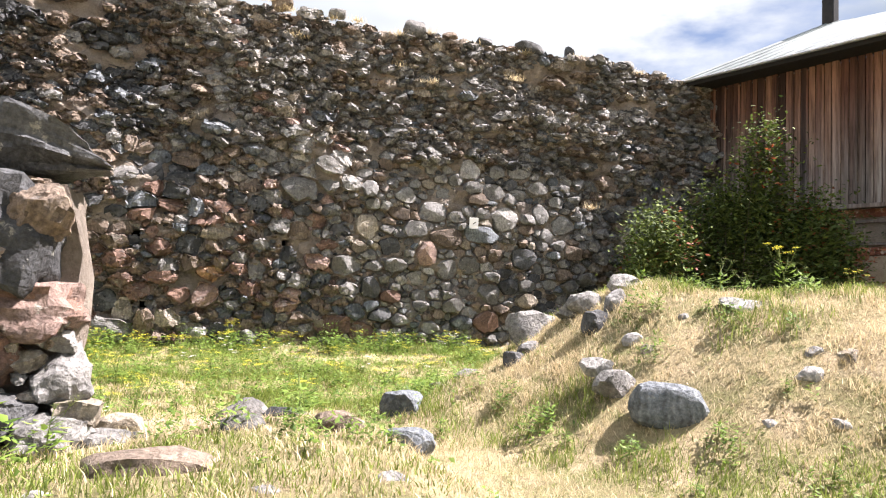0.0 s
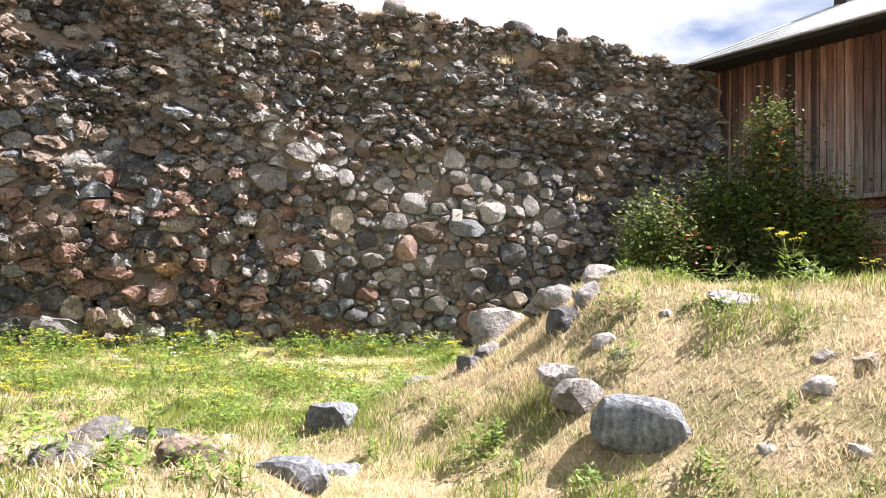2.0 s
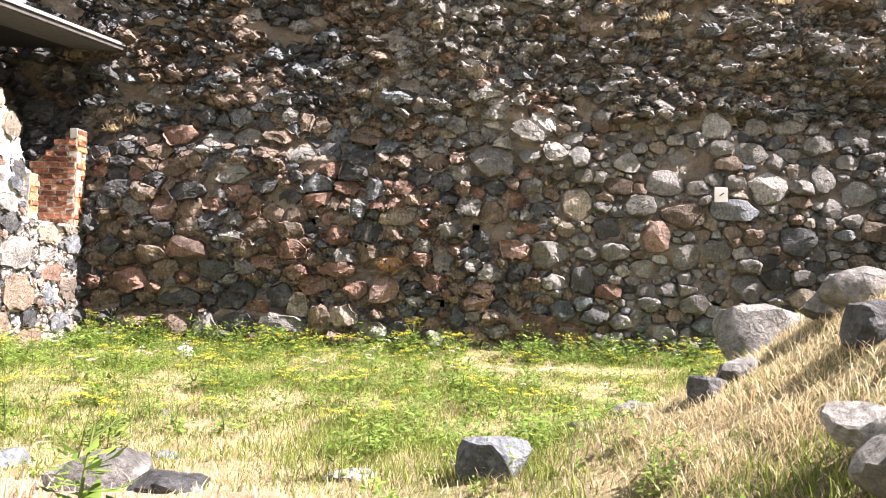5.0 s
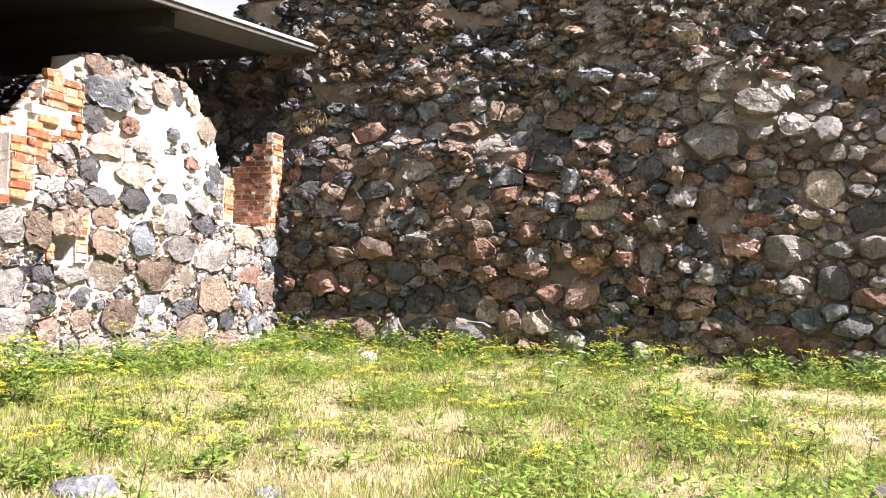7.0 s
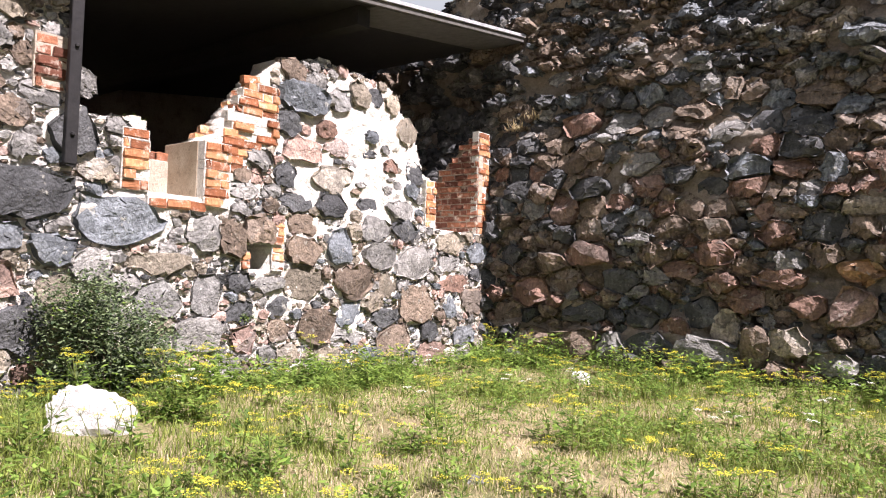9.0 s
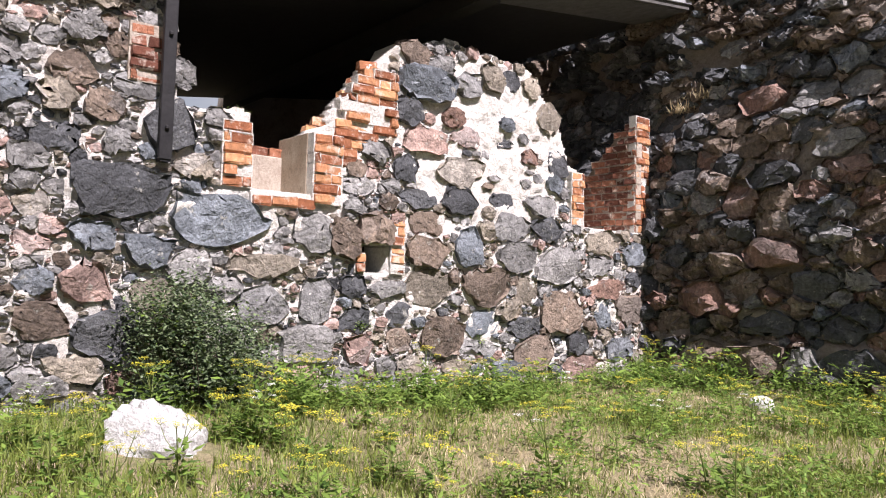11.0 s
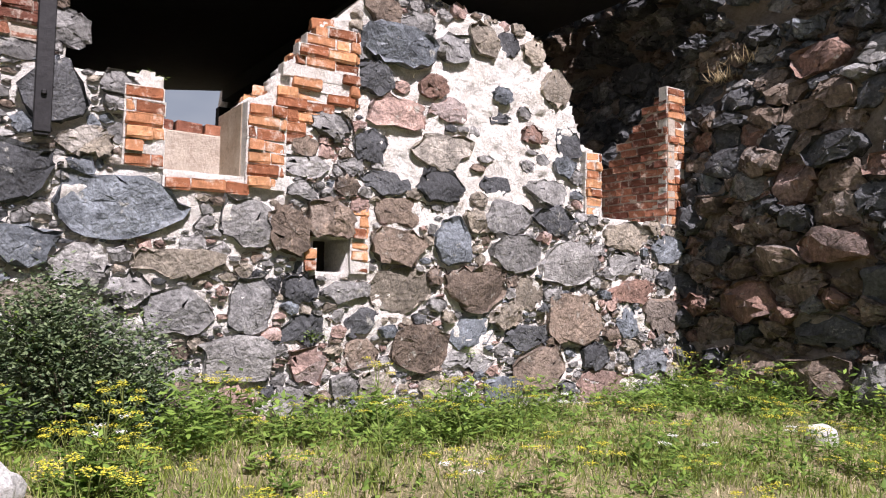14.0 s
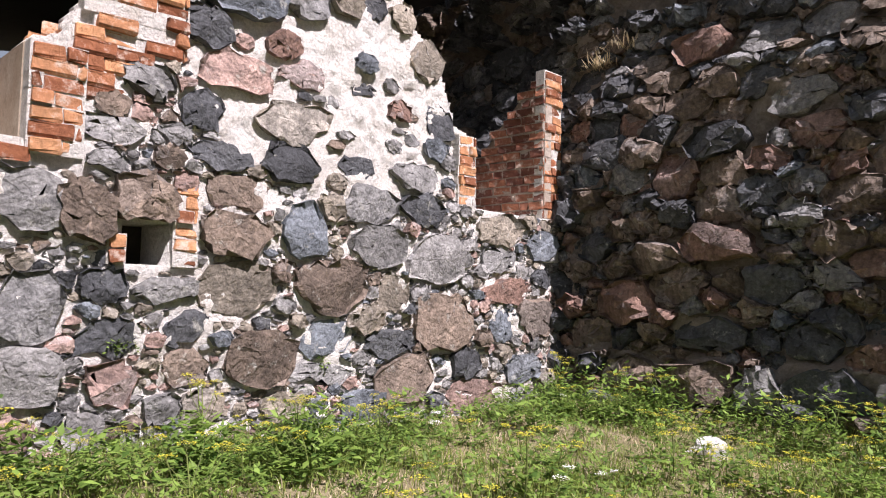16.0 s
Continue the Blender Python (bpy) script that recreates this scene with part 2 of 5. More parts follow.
gl.new(noise_tex(gn, gl, gpos, 2.2, 6.0), gedge.inputs[0])
gedge.inputs[1].default_value = 1.6
gl.new(gdist.outputs["Value"], gedge.inputs[2])
ghalf = gn.new("ShaderNodeMath")
ghalf.operation = "MULTIPLY"
ghalf.inputs[1].default_value = 0.45
gl.new(gedge.outputs[0], ghalf.inputs[0])
gsand = blend(gn, gl, (0.56, 0.44, 0.34), (0.42, 0.32, 0.23), ramp(gn, gl, noise_tex(gn, gl, gpos, 9.0, 8.0, 0.7), (0.4, 0.0), (0.65, 1.0)))
gc = blend(gn, gl, gsand, gc, ramp(gn, gl, ghalf.outputs[0], (0.72, 0.0), (0.95, 1.0)))
gl.new(gc, gb.inputs["Base Color"])
bumped(gn, gl, gb, noise_tex(gn, gl, gpos, 30.0, 10.0, 0.75), 1.0, 0.06)


# ---- tools for building ----
def sm(a, b, v):
    t = np.clip((v - a) / (b - a), 0, 1)
    return t * t * (3 - 2 * t)


def vnoise(x, y, seed=0.0):
    """Smooth value noise, -1 to 1."""
    x, y = np.asarray(x, float), np.asarray(y, float)
    xi, yi = np.floor(x), np.floor(y)
    fx, fy = x - xi, y - yi
    fx, fy = fx * fx * (3 - 2 * fx), fy * fy * (3 - 2 * fy)

    def h(a, b):
        s = np.sin(a * 127.1 + b * 311.7 + seed * 74.7) * 43758.5453
        return s - np.floor(s)
    return 2 * ((h(xi, yi) * (1 - fx) + h(xi + 1, yi) * fx) * (1 - fy) + (h(xi, yi + 1) * (1 - fx) + h(xi + 1, yi + 1) * fx) * fy) - 1


def mesh_object(name, verts, faces, mats, index=None, parent=None, label="", smooth=True, crisp=0):
    me = bpy.data.meshes.new(name)
    me.from_pydata([tuple(v) for v in verts], [], [tuple(f) for f in faces])
    for m in (mats if isinstance(mats, list) else [mats]):
        me.materials.append(m)
    if index is not None:
        me.polygons.foreach_set("material_index", np.asarray(index, dtype=np.int32))
    if smooth:
        me.polygons.foreach_set("use_smooth", np.ones(len(me.polygons), dtype=bool))
        if crisp:
            me.set_sharp_from_angle(angle=radians(crisp))
    ob = new(name, me)
    if parent:
        ob.parent = parent
    return tagged(ob, label)


def part(name, bm, material, parent, label=""):
    me = bpy.data.meshes.new(name)
    bm.to_mesh(me)
    bm.free()
    me.materials.append(material)
    ob = new(name, me)
    ob.parent = parent
    return tagged(ob, label)


def box_bm(size, at=(0, 0, 0), bevel=0.0, m=None):
    bm = bmesh.new()
    bmesh.ops.create_cube(bm, size=1.0, matrix=Matrix.Translation(at) @ Matrix.Diagonal((*size, 1)))
    if bevel:
        bmesh.ops.bevel(bm, geom=bm.edges[:], offset=bevel, segments=1, affect="EDGES")
    if m:
        bm.transform(m)
    return bm


class Heap:
    """Gathers many small pieces into one mesh."""

    def __init__(self):
        self.v, self.f, self.i, self.n = [], [], [], 0

    def add(self, verts, faces, index=0):
        self.v.append(np.asarray(verts))
        self.f.extend([tuple(a + self.n for a in f) for f in faces])
        self.i.extend([index] * len(faces))
        self.n += len(verts)

    def made(self, name, mats, parent=None, label="", smooth=True, crisp=0):
        return mesh_object(name, np.concatenate(self.v), self.f, mats, self.i, parent, label, smooth, crisp)


def ground_z(x, y):
    x, y = np.asarray(x, float), np.asarray(y, float)
    h = 0.03 + 0.13 * sm(14.4, 15.4, y) + 0.19 * sm(-1.5, -3.3, x) * (1 - 0.7 * sm(9.5, 12.5, y)) + 0.1 * (1 - sm(4.0, 6.5, y))
    h = h + 1.4 * sm(1.1, 0.5, np.hypot((x - 7.5) / 4.8, (y - 6.6) / 4.2))
    h = h + 0.17 * np.exp(-((x - 4.95) ** 2 + (y - 6.75) ** 2) / 0.45) - 0.14 * sm(6.5, 9.0, x) * sm(3.0, 5.0, y) * sm(11.5, 9.5, y)
    h = h + 0.40 * (1 - sm(1.1, 2.2, x)) * sm(1.2, 3.6, y) * (1 - sm(5.5, 7.2, y))
    h = h + 0.2 * np.exp(-((x - 2.7) ** 2 + (y - 7.2) ** 2) / 0.8)
    return h + 0.035 * vnoise(x * 1.3, y * 1.3, 3) + 0.02 * vnoise(x * 4.1, y * 4.1, 5)


# ---- ground: one sheet out to the horizon ----
gx = np.concatenate([[-900, -300, -100, -40, -20], np.arange(-14, 20.01, 0.16), [26, 40, 100, 300, 900]])
gy = np.concatenate([[-900, -300, -100, -40, -15], np.arange(-6, 18.01, 0.16), [24, 40, 100, 300, 900]])
GX, GY = np.meshgrid(gx, gy)
GZ = ground_z(GX, GY)
nx_, ny_ = len(gx), len(gy)
ids = np.arange(nx_ * ny_).reshape(ny_, nx_)
quads = np.stack([ids[:-1, :-1], ids[:-1, 1:], ids[1:, 1:], ids[1:, :-1]], -1).reshape(-1, 4)
ground = mesh_object("ground", np.stack([GX, GY, GZ], -1).reshape(-1, 3), quads.tolist(), GROUND)
tagged(ground, "sunlit turf of dry straw, moss and bare earth", "ground", kind="structure")


# ---- rubble walls ----
def wall_solid(name, place, back, us, vs, inside, mat, relief, label):
    """A rough-faced wall: a grid over its face where inside(u, v), closed behind."""
    U, V = np.meshgrid(us, vs)
    front = place(U, V, relief(U, V))
    rear = place(U, V, back(U, V) if callable(back) else back)
    cu, cv = (us[:-1] + us[1:]) / 2, (vs[:-1] + vs[1:]) / 2
    CU, CV = np.meshgrid(cu, cv)
    keep = inside(CU, CV)
    idx = np.arange(U.size).reshape(U.shape)
    faces, n = [], U.size
    for j, i in zip(*np.nonzero(keep)):
        a, b, c, d = idx[j, i], idx[j, i + 1], idx[j + 1, i + 1], idx[j + 1, i]
        faces += [(a, b, c, d), (d + n, c + n, b + n, a + n)]
        if j == 0 or not keep[j - 1, i]:
            faces.append((b, a, a + n, b + n))
        if j == keep.shape[0] - 1 or not keep[j + 1, i]:
            faces.append((d, c, c + n, d + n))
        if i == 0 or not keep[j, i - 1]:
            faces.append((a, d, d + n, a + n))
        if i == keep.shape[1] - 1 or not keep[j, i + 1]:
            faces.append((c, b, b + n, c + n))
    verts = np.concatenate([front.reshape(-1, 3), rear.reshape(-1, 3)])
    used = np.unique(np.array([a for f in faces for a in f]))
    remap = np.zeros(len(verts), int)
    remap[used] = np.arange(len(used))
    ob = mesh_object(name, verts[used], [tuple(remap[list(f)]) for f in faces], mat)
    return tagged(ob, label, "wall", kind="structure")


def clip_poly(poly, px, py, nx, ny):
    """Keep the side of a convex polygon where (p - (px, py)) . n < 0."""
    out = []
    for k in range(len(poly)):
        ax, ay = poly[k]
        bx, by = poly[(k + 1) % len(poly)]
        da, db = (ax - px) * nx + (ay - py) * ny, (bx - px) * nx + (by - py) * ny
        if da <= 0:
            out.append((ax, ay))
        if (da < 0) != (db < 0):
            t = da / (da - db)
            out.append((ax + t * (bx - ax), ay + t * (by - ay)))
    return out


def even_outline(poly, n, cut=0.09):
    p = np.array(poly)
    p = np.stack([(1 - cut) * p + cut * np.roll(p, -1, 0), cut * p + (1 - cut) * np.roll(p, -1, 0)], 1).reshape(-1, 2)
    q = np.vstack([p, p[:1]])
    s = np.concatenate([[0], np.cumsum(np.hypot(*np.diff(q, axis=0).T))])
    t = np.linspace(0, s[-1], n, endpoint=False)
    return np.stack([np.interp(t, s, q[:, 0]), np.interp(t, s, q[:, 1])], 1)


def angular_outline(w, h, rng):
    """A broken stone's outline: few sides of unlike length, corners a little worn."""
    m = int(rng.integers(6, 9))
    a = np.linspace(0, 2 * np.pi, m, endpoint=False) + rng.uniform(-0.34, 0.34, m) + rng.uniform(0, 6)
    a = np.sort(a % (2 * np.pi))
    k = rng.uniform(0.86, 1.12, m) / np.maximum(np.abs(np.cos(a)), np.abs(np.sin(a))) ** 0.7
    p = np.stack([np.cos(a) * k, np.sin(a) * k], 1)
    p = p * (w, h) / (p.max(0) - p.min(0))
    return worn_corners(p, rng)


def worn_corners(p, rng):
    nxt = np.roll(p, -1, 0)
    cut = rng.uniform(0.08, 0.2, (len(p), 1))
    q = np.stack([(1 - cut) * p + cut * nxt, 0.5 * (p + nxt) + rng.normal(0, 0.03, p.shape) * np.hypot(*(nxt - p).T)[:, None], cut * p + (1 - cut) * nxt], 1)
    return q.reshape(-1, 2)


def stone_shape(outline, depth, rng, rough=0.5, round_=0.0):
    """A stone bedded in a wall: u, v, d of its corners, and its faces. Rings from the bed to a faceted face."""
    n, c = len(outline), outline.mean(0)
    o = outline - c
    r = np.hypot(*o.T).mean()
    sharp = ((1.0, -0.6), (1.0, 0.55), (0.94, 0.86), (0.70, 0.98), (0.36, 1.02))
    soft = ((1.0, -0.6), (1.0, 0.28), (0.92, 0.66), (0.72, 0.9), (0.38, 1.0))
    rings = [(a[0], a[1] * (1 - round_) + b[1] * round_) for a, b in zip(sharp, soft)]
    planes = [(a, rng.uniform(0.15, 0.8) * rough, rng.uniform(0.7, 1.0)) for a in rng.uniform(0, 6.28, 4)]
    pts = []
    for k, (s, h) in enumerate(rings):
        p = o * s
        if k:
            p = p + rng.normal(0, 0.07 * min(r, 0.16) * rough * 1.6, p.shape)
        d = np.full(n, h)
        if k > 1:
            for a, tilt, lift in planes:
                d = np.minimum(d, lift - tilt * (p[:, 0] * math.cos(a) + p[:, 1] * math.sin(a)) / r)
            d = np.maximum(d, 0.2) + rng.normal(0, 0.035 * rough, n)
        pts.append(np.column_stack([p + c, d * depth]))
    top = min([1.0] + [q[2] for q in planes])
    pts = np.vstack(pts + [np.array([[*c, top * depth]])])
    faces = []
    for k in range(len(rings) - 1):
        for i in range(n):
            j = (i + 1) % n
            faces.append((k * n + i, k * n + j, (k + 1) * n + j, (k + 1) * n + i))
    last, mid = (len(rings) - 1) * n, len(rings) * n
    faces += [(last + i, last + (i + 1) % n, mid) for i in range(n)]
    return pts, faces


def blob_outline(w, h, rng, n, cut=0.14):
    """An uneven, slightly angular round outline of about that width and height."""
    m = int(rng.integers(5, 8))
    a = np.sort(np.linspace(0, 2 * np.pi, m, endpoint=False) + rng.uniform(-0.3, 0.3, m)) + rng.uniform(0, 6)
    k = rng.uniform(0.92, 1.16, m) / np.maximum(np.abs(np.cos(a)), np.abs(np.sin(a))) ** 0.55
    p = np.stack([np.cos(a) * k * w / 2, np.sin(a) * k * h / 2], 1)
    p = p * (w, h) / (p.max(0) - p.min(0))
    return even_outline(p, n, cut)


class Rubble:
    """Stones in a wall face. Fixed ones are laid first; smaller ones fill in between."""

    def __init__(self, seed, stretch=1.3, reach=1.4, near=0.86, rounded=None):
        self.rounded = rounded or (lambda u, v: 0.0)
        self.rng, self.stretch, self.reach, self.near = np.random.default_rng(seed), stretch, reach, near
        self.fixed, self.sites, self.cells = [], [], {}

    def lay(self, u, v, w, h, tint):
        self.fixed.append((u, v, w, h, tint))

    def fill(self, u0, u1, v0, v1, passes, allowed):
        s, fx = self.stretch, np.array([f[:4] for f in self.fixed])
        for r0, tries in passes:
            for u, v, r in zip(self.rng.uniform(u0, u1, tries), self.rng.uniform(v0, v1, tries), r0 * self.rng.uniform(0.8, 1.2, tries)):
                if not allowed(u, v, r):
                    continue
                ok = True
                if len(fx) and (((u - fx[:, 0]) / (fx[:, 2] / 2 + r * 0.8)) ** 2 + ((v - fx[:, 1]) / (fx[:, 3] / 2 + r * 0.65)) ** 2).min() < 1:
                    continue
                ci, cj = int(u // 0.6), int(v * s // 0.6)
                for a in (-1, 0, 1):
                    for b in (-1, 0, 1):
                        for q in self.cells.get((ci + a, cj + b), ()):
                            if (q[0] - u) ** 2 + ((q[1] - v) * s) ** 2 < (self.near * (q[2] + r)) ** 2:
                                ok = False
                                break
                if ok:
                    q = (u, v, r)
                    self.sites.append(q)
                    self.cells.setdefault((ci, cj), []).append(q)

    def edge(self, poly, u, v, r):
        """Broken stones keep few, sharp corners; boulders have many."""
        if self.rounded(u, v) > 0.3:
            k = 14 if r > 0.09 else 9
            q = even_outline(poly, k)
            return q.mean(0) + (q - q.mean(0)) * self.rng.uniform(0.9, 1.06, (k, 1))
        if r > 0.055:
            return worn_corners(poly, self.rng)
        k = 6
        q = even_outline(poly, k, 0.04)
        return q.mean(0) + (q - q.mean(0)) * self.rng.uniform(0.7, 1.15, (k, 1)) * (self.rng.uniform(0.9, 1.5), self.rng.uniform(0.6, 1.0))

    def stones(self, gap, tint_of):
        """(u, v, size, outline, tint, fixed?) of every stone."""
        s = self.stretch
        for u, v, w, h, tint in self.fixed:
            yield u, v, min(w, h) / 2, (blob_outline(w, h, self.rng, 16) if self.rounded(u, v) > 0.3 else angular_outline(w, h, self.rng)) + (u, v), tint, True
        for u, v, r in self.sites:
            turn = self.rng.uniform(0, 1)
            poly = [(r * self.reach * math.cos(a + turn), r * self.reach * math.sin(a + turn)) for a in np.linspace(0, 2 * np.pi, 9)[:-1]]
            ci, cj = int(u // 0.6), int(v * s // 0.6)
            for a in (-1, 0, 1):
                for b in (-1, 0, 1):
                    for q in self.cells.get((ci + a, cj + b), ()):
                        dx, dy = q[0] - u, (q[1] - v) * s
                        d = math.hypot(dx, dy)
                        if 1e-6 < d < r * 1.5 + q[2] * 1.5:
                            t = (d * d + r * r - q[2] ** 2) / (2 * d) - gap / 2
                            poly = clip_poly(poly, dx / d * t, dy / d * t, dx / d, dy / d)
            for fu, fv, fw, fh, _ in self.fixed:
                if abs(fu - u) < fw / 2 + 1.5 * r and abs(fv - v) < fh / 2 + 1.5 * r:
                    ex, ey = (u - fu) / (fw / 2), (v - fv) / (fh / 2)
                    e = math.hypot(ex, ey)
                    bx, by = fu + ex / e * fw / 2 * 1.05, fv + ey / e * fh / 2 * 1.05
                    nx, ny = -ex / (fw / 2), -ey / (fh / 2) / s
                    k = math.hypot(nx, ny)
                    poly = clip_poly(poly, bx - u, (by - v) * s, nx / k, ny / k) if poly else poly
            if len(poly) < 3:
                continue
            p = np.array(poly)
            if np.hypot(*(p.max(0) - p.min(0))) < r * 0.8:
                continue
            yield u, v, r, self.edge(p / (1, s) * self.rng.uniform(0.9, 1.03), u, v, r) + (u, v), tint_of(u, v, self.rng), False


def raise_wall(rubble, wall, place, relief, gap, tint_of, proud, near, rough=0.6, round_of=lambda u, v: 0.0, crisp=23):
    """Build the stones: those for which near() holds as pieces of their own, at most 300, the rest joined."""
    heap, own = Heap(), 0
    for u, v, r, outline, tint, fixed in rubble.stones(gap, tint_of):
        depth = proud(u, v, r, rubble.rng)
        pts, faces = stone_shape(outline, depth, rubble.rng, rough * (1 - 0.5 * round_of(u, v)), round_of(u, v))
        base = float(relief(np.array(u), np.array(v)))
        xyz = place(pts[:, 0], pts[:, 1], pts[:, 2] + base)
        if (fixed or near(u, v, r)) and own < 300:
            own += 1
            mesh_object("stone", xyz, faces, STONE[tint], parent=wall, crisp=crisp)
        else:
            heap.add(xyz, faces, TINTS.index(tint))
    tagged(heap.made("small_stones", STONES, wall, "rough fieldstones and chips bedded in mortar", crisp=crisp), kind="stuff")


# west wall: sunlit fieldstone in pale lime mortar, with a window gap and a doorway gap
WX = -4.55


def west_place(u, v, d):
    u, v, d = np.broadcast_arrays(np.asarray(u, float), np.asarray(v, float), np.asarray(d, float))
    return np.stack([WX - 0.10 * np.clip(v - 2.1, 0, 2.0) + d, u, v], -1)


def west_relief(u, v):
    lumps = 0.02 * vnoise(u * 3, v * 3, 11) + 0.026 * vnoise(u * 8, v * 9, 12)
    return lumps + 0.030 * np.abs(vnoise(u * 14, v * 15, 14)) - 0.012 + 0.012 * vnoise(u * 29, v * 29, 15)


def west_top(u):
    t = np.interp(u, [4, 8.44, 8.52, 8.62, 9.26, 9.27, 9.90, 9.91, 10.1, 10.6, 11.1, 11.5, 12.6, 13.1, 13.5, 13.68, 13.69, 13.92, 13.93, 15.06, 15.07, 15.5],
                  [3.95, 4.0, 3.3, 2.80, 2.84, 2.13, 2.13, 2.78, 2.85, 3.62, 3.95, 4.1, 4.12, 3.98, 3.55, 3.0, 2.9, 2.85, 2.1, 2.1, 2.1, 2.1])
    return t + 0.06 * vnoise(u * 5, u * 0, 21) * ((t > 2.9) | (u < 9.2))


def west_inside(u, v):
    return (v < west_top(u)) & ~((u > 15.12) & (v > 1.36) & (v < 1.62)) & ~((u > 10.52) & (u < 10.84) & (v > 1.40) & (v < 1.68))


wall_west = wall_solid("wall_west", west_place, lambda u, v: -1.25 + (0.65 + 0.32 * sm(11.2, 10.7, u)) * sm(2.2, 2.4, v) * sm(9.7, 9.95, u) * sm(14.2, 13.9, u), np.arange(4.4, 15.46, 0.032), np.arange(-0.2, 4.3, 0.032), west_inside, MORTAR_PALE, west_relief,
                       "sunlit ruined fieldstone wall in pale lime mortar")
west = Rubble(5, 1.4, 1.4, 0.84)
west_stone = west.lay
west_stone(8.13, 2.00, 0.79, 0.45, 'D')
west_stone(9.03, 1.83, 1.00, 0.46, 'K')
west_stone(8.51, 2.59, 0.48, 0.45, 'D')
west_stone(7.99, 2.69, 0.33, 0.26, 'B')
west_stone(7.75, 2.96, 0.41, 0.29, 'B')
west_stone(8.10, 3.22, 0.22, 0.23, 'B')
west_stone(7.64, 2.73, 0.29, 0.29, 'T')
west_stone(8.25, 2.92, 0.37, 0.25, 'G')
west_stone(7.65, 2.38, 0.37, 0.21, 'D')
west_stone(8.10, 2.40, 0.24, 0.22, 'G')
west_stone(7.46, 2.20, 0.31, 0.23, 'G')
west_stone(7.81, 2.23, 0.16, 0.13, 'D')
west_stone(8.72, 2.27, 0.38, 0.21, 'T')
west_stone(7.50, 1.84, 0.27, 0.20, 'T')
west_stone(7.51, 1.54, 0.30, 0.18, 'P')
west_stone(7.92, 1.62, 0.36, 0.25, 'K')
west_stone(8.38, 1.52, 0.41, 0.28, 'K')
west_stone(9.42, 1.42, 0.70, 0.22, 'T')
west_stone(7.90, 1.23, 0.39, 0.33, 'P')
west_stone(8.44, 1.15, 0.44, 0.28, 'T')
west_stone(7.63, 0.92, 0.46, 0.30, 'B')
west_stone(8.06, 0.81, 0.50, 0.38, 'D')
west_stone(7.84, 0.56, 0.44, 0.19, 'T')
west_stone(7.63, 0.40, 0.42, 0.20, 'L')
west_stone(8.20, 0.43, 0.24, 0.17, 'R')
west_stone(9.43, 1.06, 0.55, 0.38, 'G')
west_stone(9.99, 1.11, 0.41, 0.43, 'G')
west_stone(9.90, 0.69, 0.57, 0.40, 'L')
west_stone(9.83, 0.34, 0.40, 0.29, 'P')
west_stone(10.46, 0.91, 0.44, 0.26, 'D')
west_stone(10.47, 0.62, 0.32, 0.32, 'P')
west_stone(10.99, 0.69, 0.38, 0.25, 'B')
west_stone(10.98, 0.98, 0.36, 0.24, 'D')
west_stone(11.57, 0.72, 0.63, 0.43, 'B')
west_stone(11.34, 1.23, 0.68, 0.42, 'T')
west_stone(10.79, 1.23, 0.47, 0.19, 'G')
west_stone(12.21, 1.27, 0.73, 0.45, 'B')
west_stone(12.89, 1.25, 0.38, 0.35, 'T')
west_stone(12.18, 0.86, 0.61, 0.30, 'K')
west_stone(12.86, 0.81, 0.59, 0.25, 'D')
west_stone(13.41, 1.56, 0.77, 0.49, 'L')
west_stone(12.68, 1.65, 0.62, 0.40, 'G')
west_stone(13.56, 0.97, 0.78, 0.56, 'B')
west_stone(14.43, 1.31, 0.72, 0.28, 'R')
west_stone(14.96, 1.03, 0.71, 0.43, 'B')
west_stone(14.38, 0.93, 0.41, 0.34, 'K')
west_stone(13.08, 0.50, 0.74, 0.44, 'B')
west_stone(12.15, 0.59, 0.68, 0.18, 'L')
west_stone(11.78, 0.35, 0.40, 0.23, 'T')
west_stone(12.58, 0.30, 0.48, 0.27, 'K')
west_stone(13.85, 0.57, 0.43, 0.30, 'D')
west_stone(14.04, 0.27, 0.87, 0.30, 'P')
west_stone(14.75, 0.47, 0.58, 0.31, 'K')
west_stone(15.18, 0.32, 0.34, 0.29, 'T')
west_stone(14.32, 1.93, 0.77, 0.35, 'T')
west_stone(15.06, 1.79, 0.61, 0.33, 'K')
west_stone(14.32, 1.61, 0.56, 0.27, 'G')
west_stone(11.37, 3.53, 0.80, 0.38, 'K')
west_stone(11.07, 3.19, 0.40, 0.29, 'D')
west_stone(11.36, 2.89, 0.62, 0.28, 'P')
west_stone(11.93, 3.00, 0.45, 0.21, 'P')
west_stone(11.73, 3.21, 0.33, 0.24, 'R')
west_stone(11.05, 2.54, 0.37, 0.30, 'D')
west_stone(11.83, 2.59, 0.74, 0.33, 'T')
west_stone(12.59, 3.03, 0.29, 0.12, 'D')
west_stone(10.42, 2.28, 0.48, 0.18, 'L')
west_stone(11.21, 2.22, 0.51, 0.20, 'D')
west_stone(11.81, 2.26, 0.55, 0.32, 'D')
west_stone(11.39, 1.97, 0.65, 0.26, 'B')
west_stone(11.33, 1.65, 0.58, 0.34, 'B')
west_stone(11.93, 1.71, 0.44, 0.50, 'K')
west_stone(10.64, 1.86, 0.43, 0.33, 'B')
west_stone(10.26, 1.73, 0.34, 0.41, 'B')
west_stone(9.93, 1.77, 0.47, 0.41, 'G')
west_stone(12.63, 1.99, 0.66, 0.34, 'G')
west_stone(13.23, 2.03, 0.53, 0.32, 'D')
west_stone(13.13, 2.31, 0.57, 0.29, 'G')
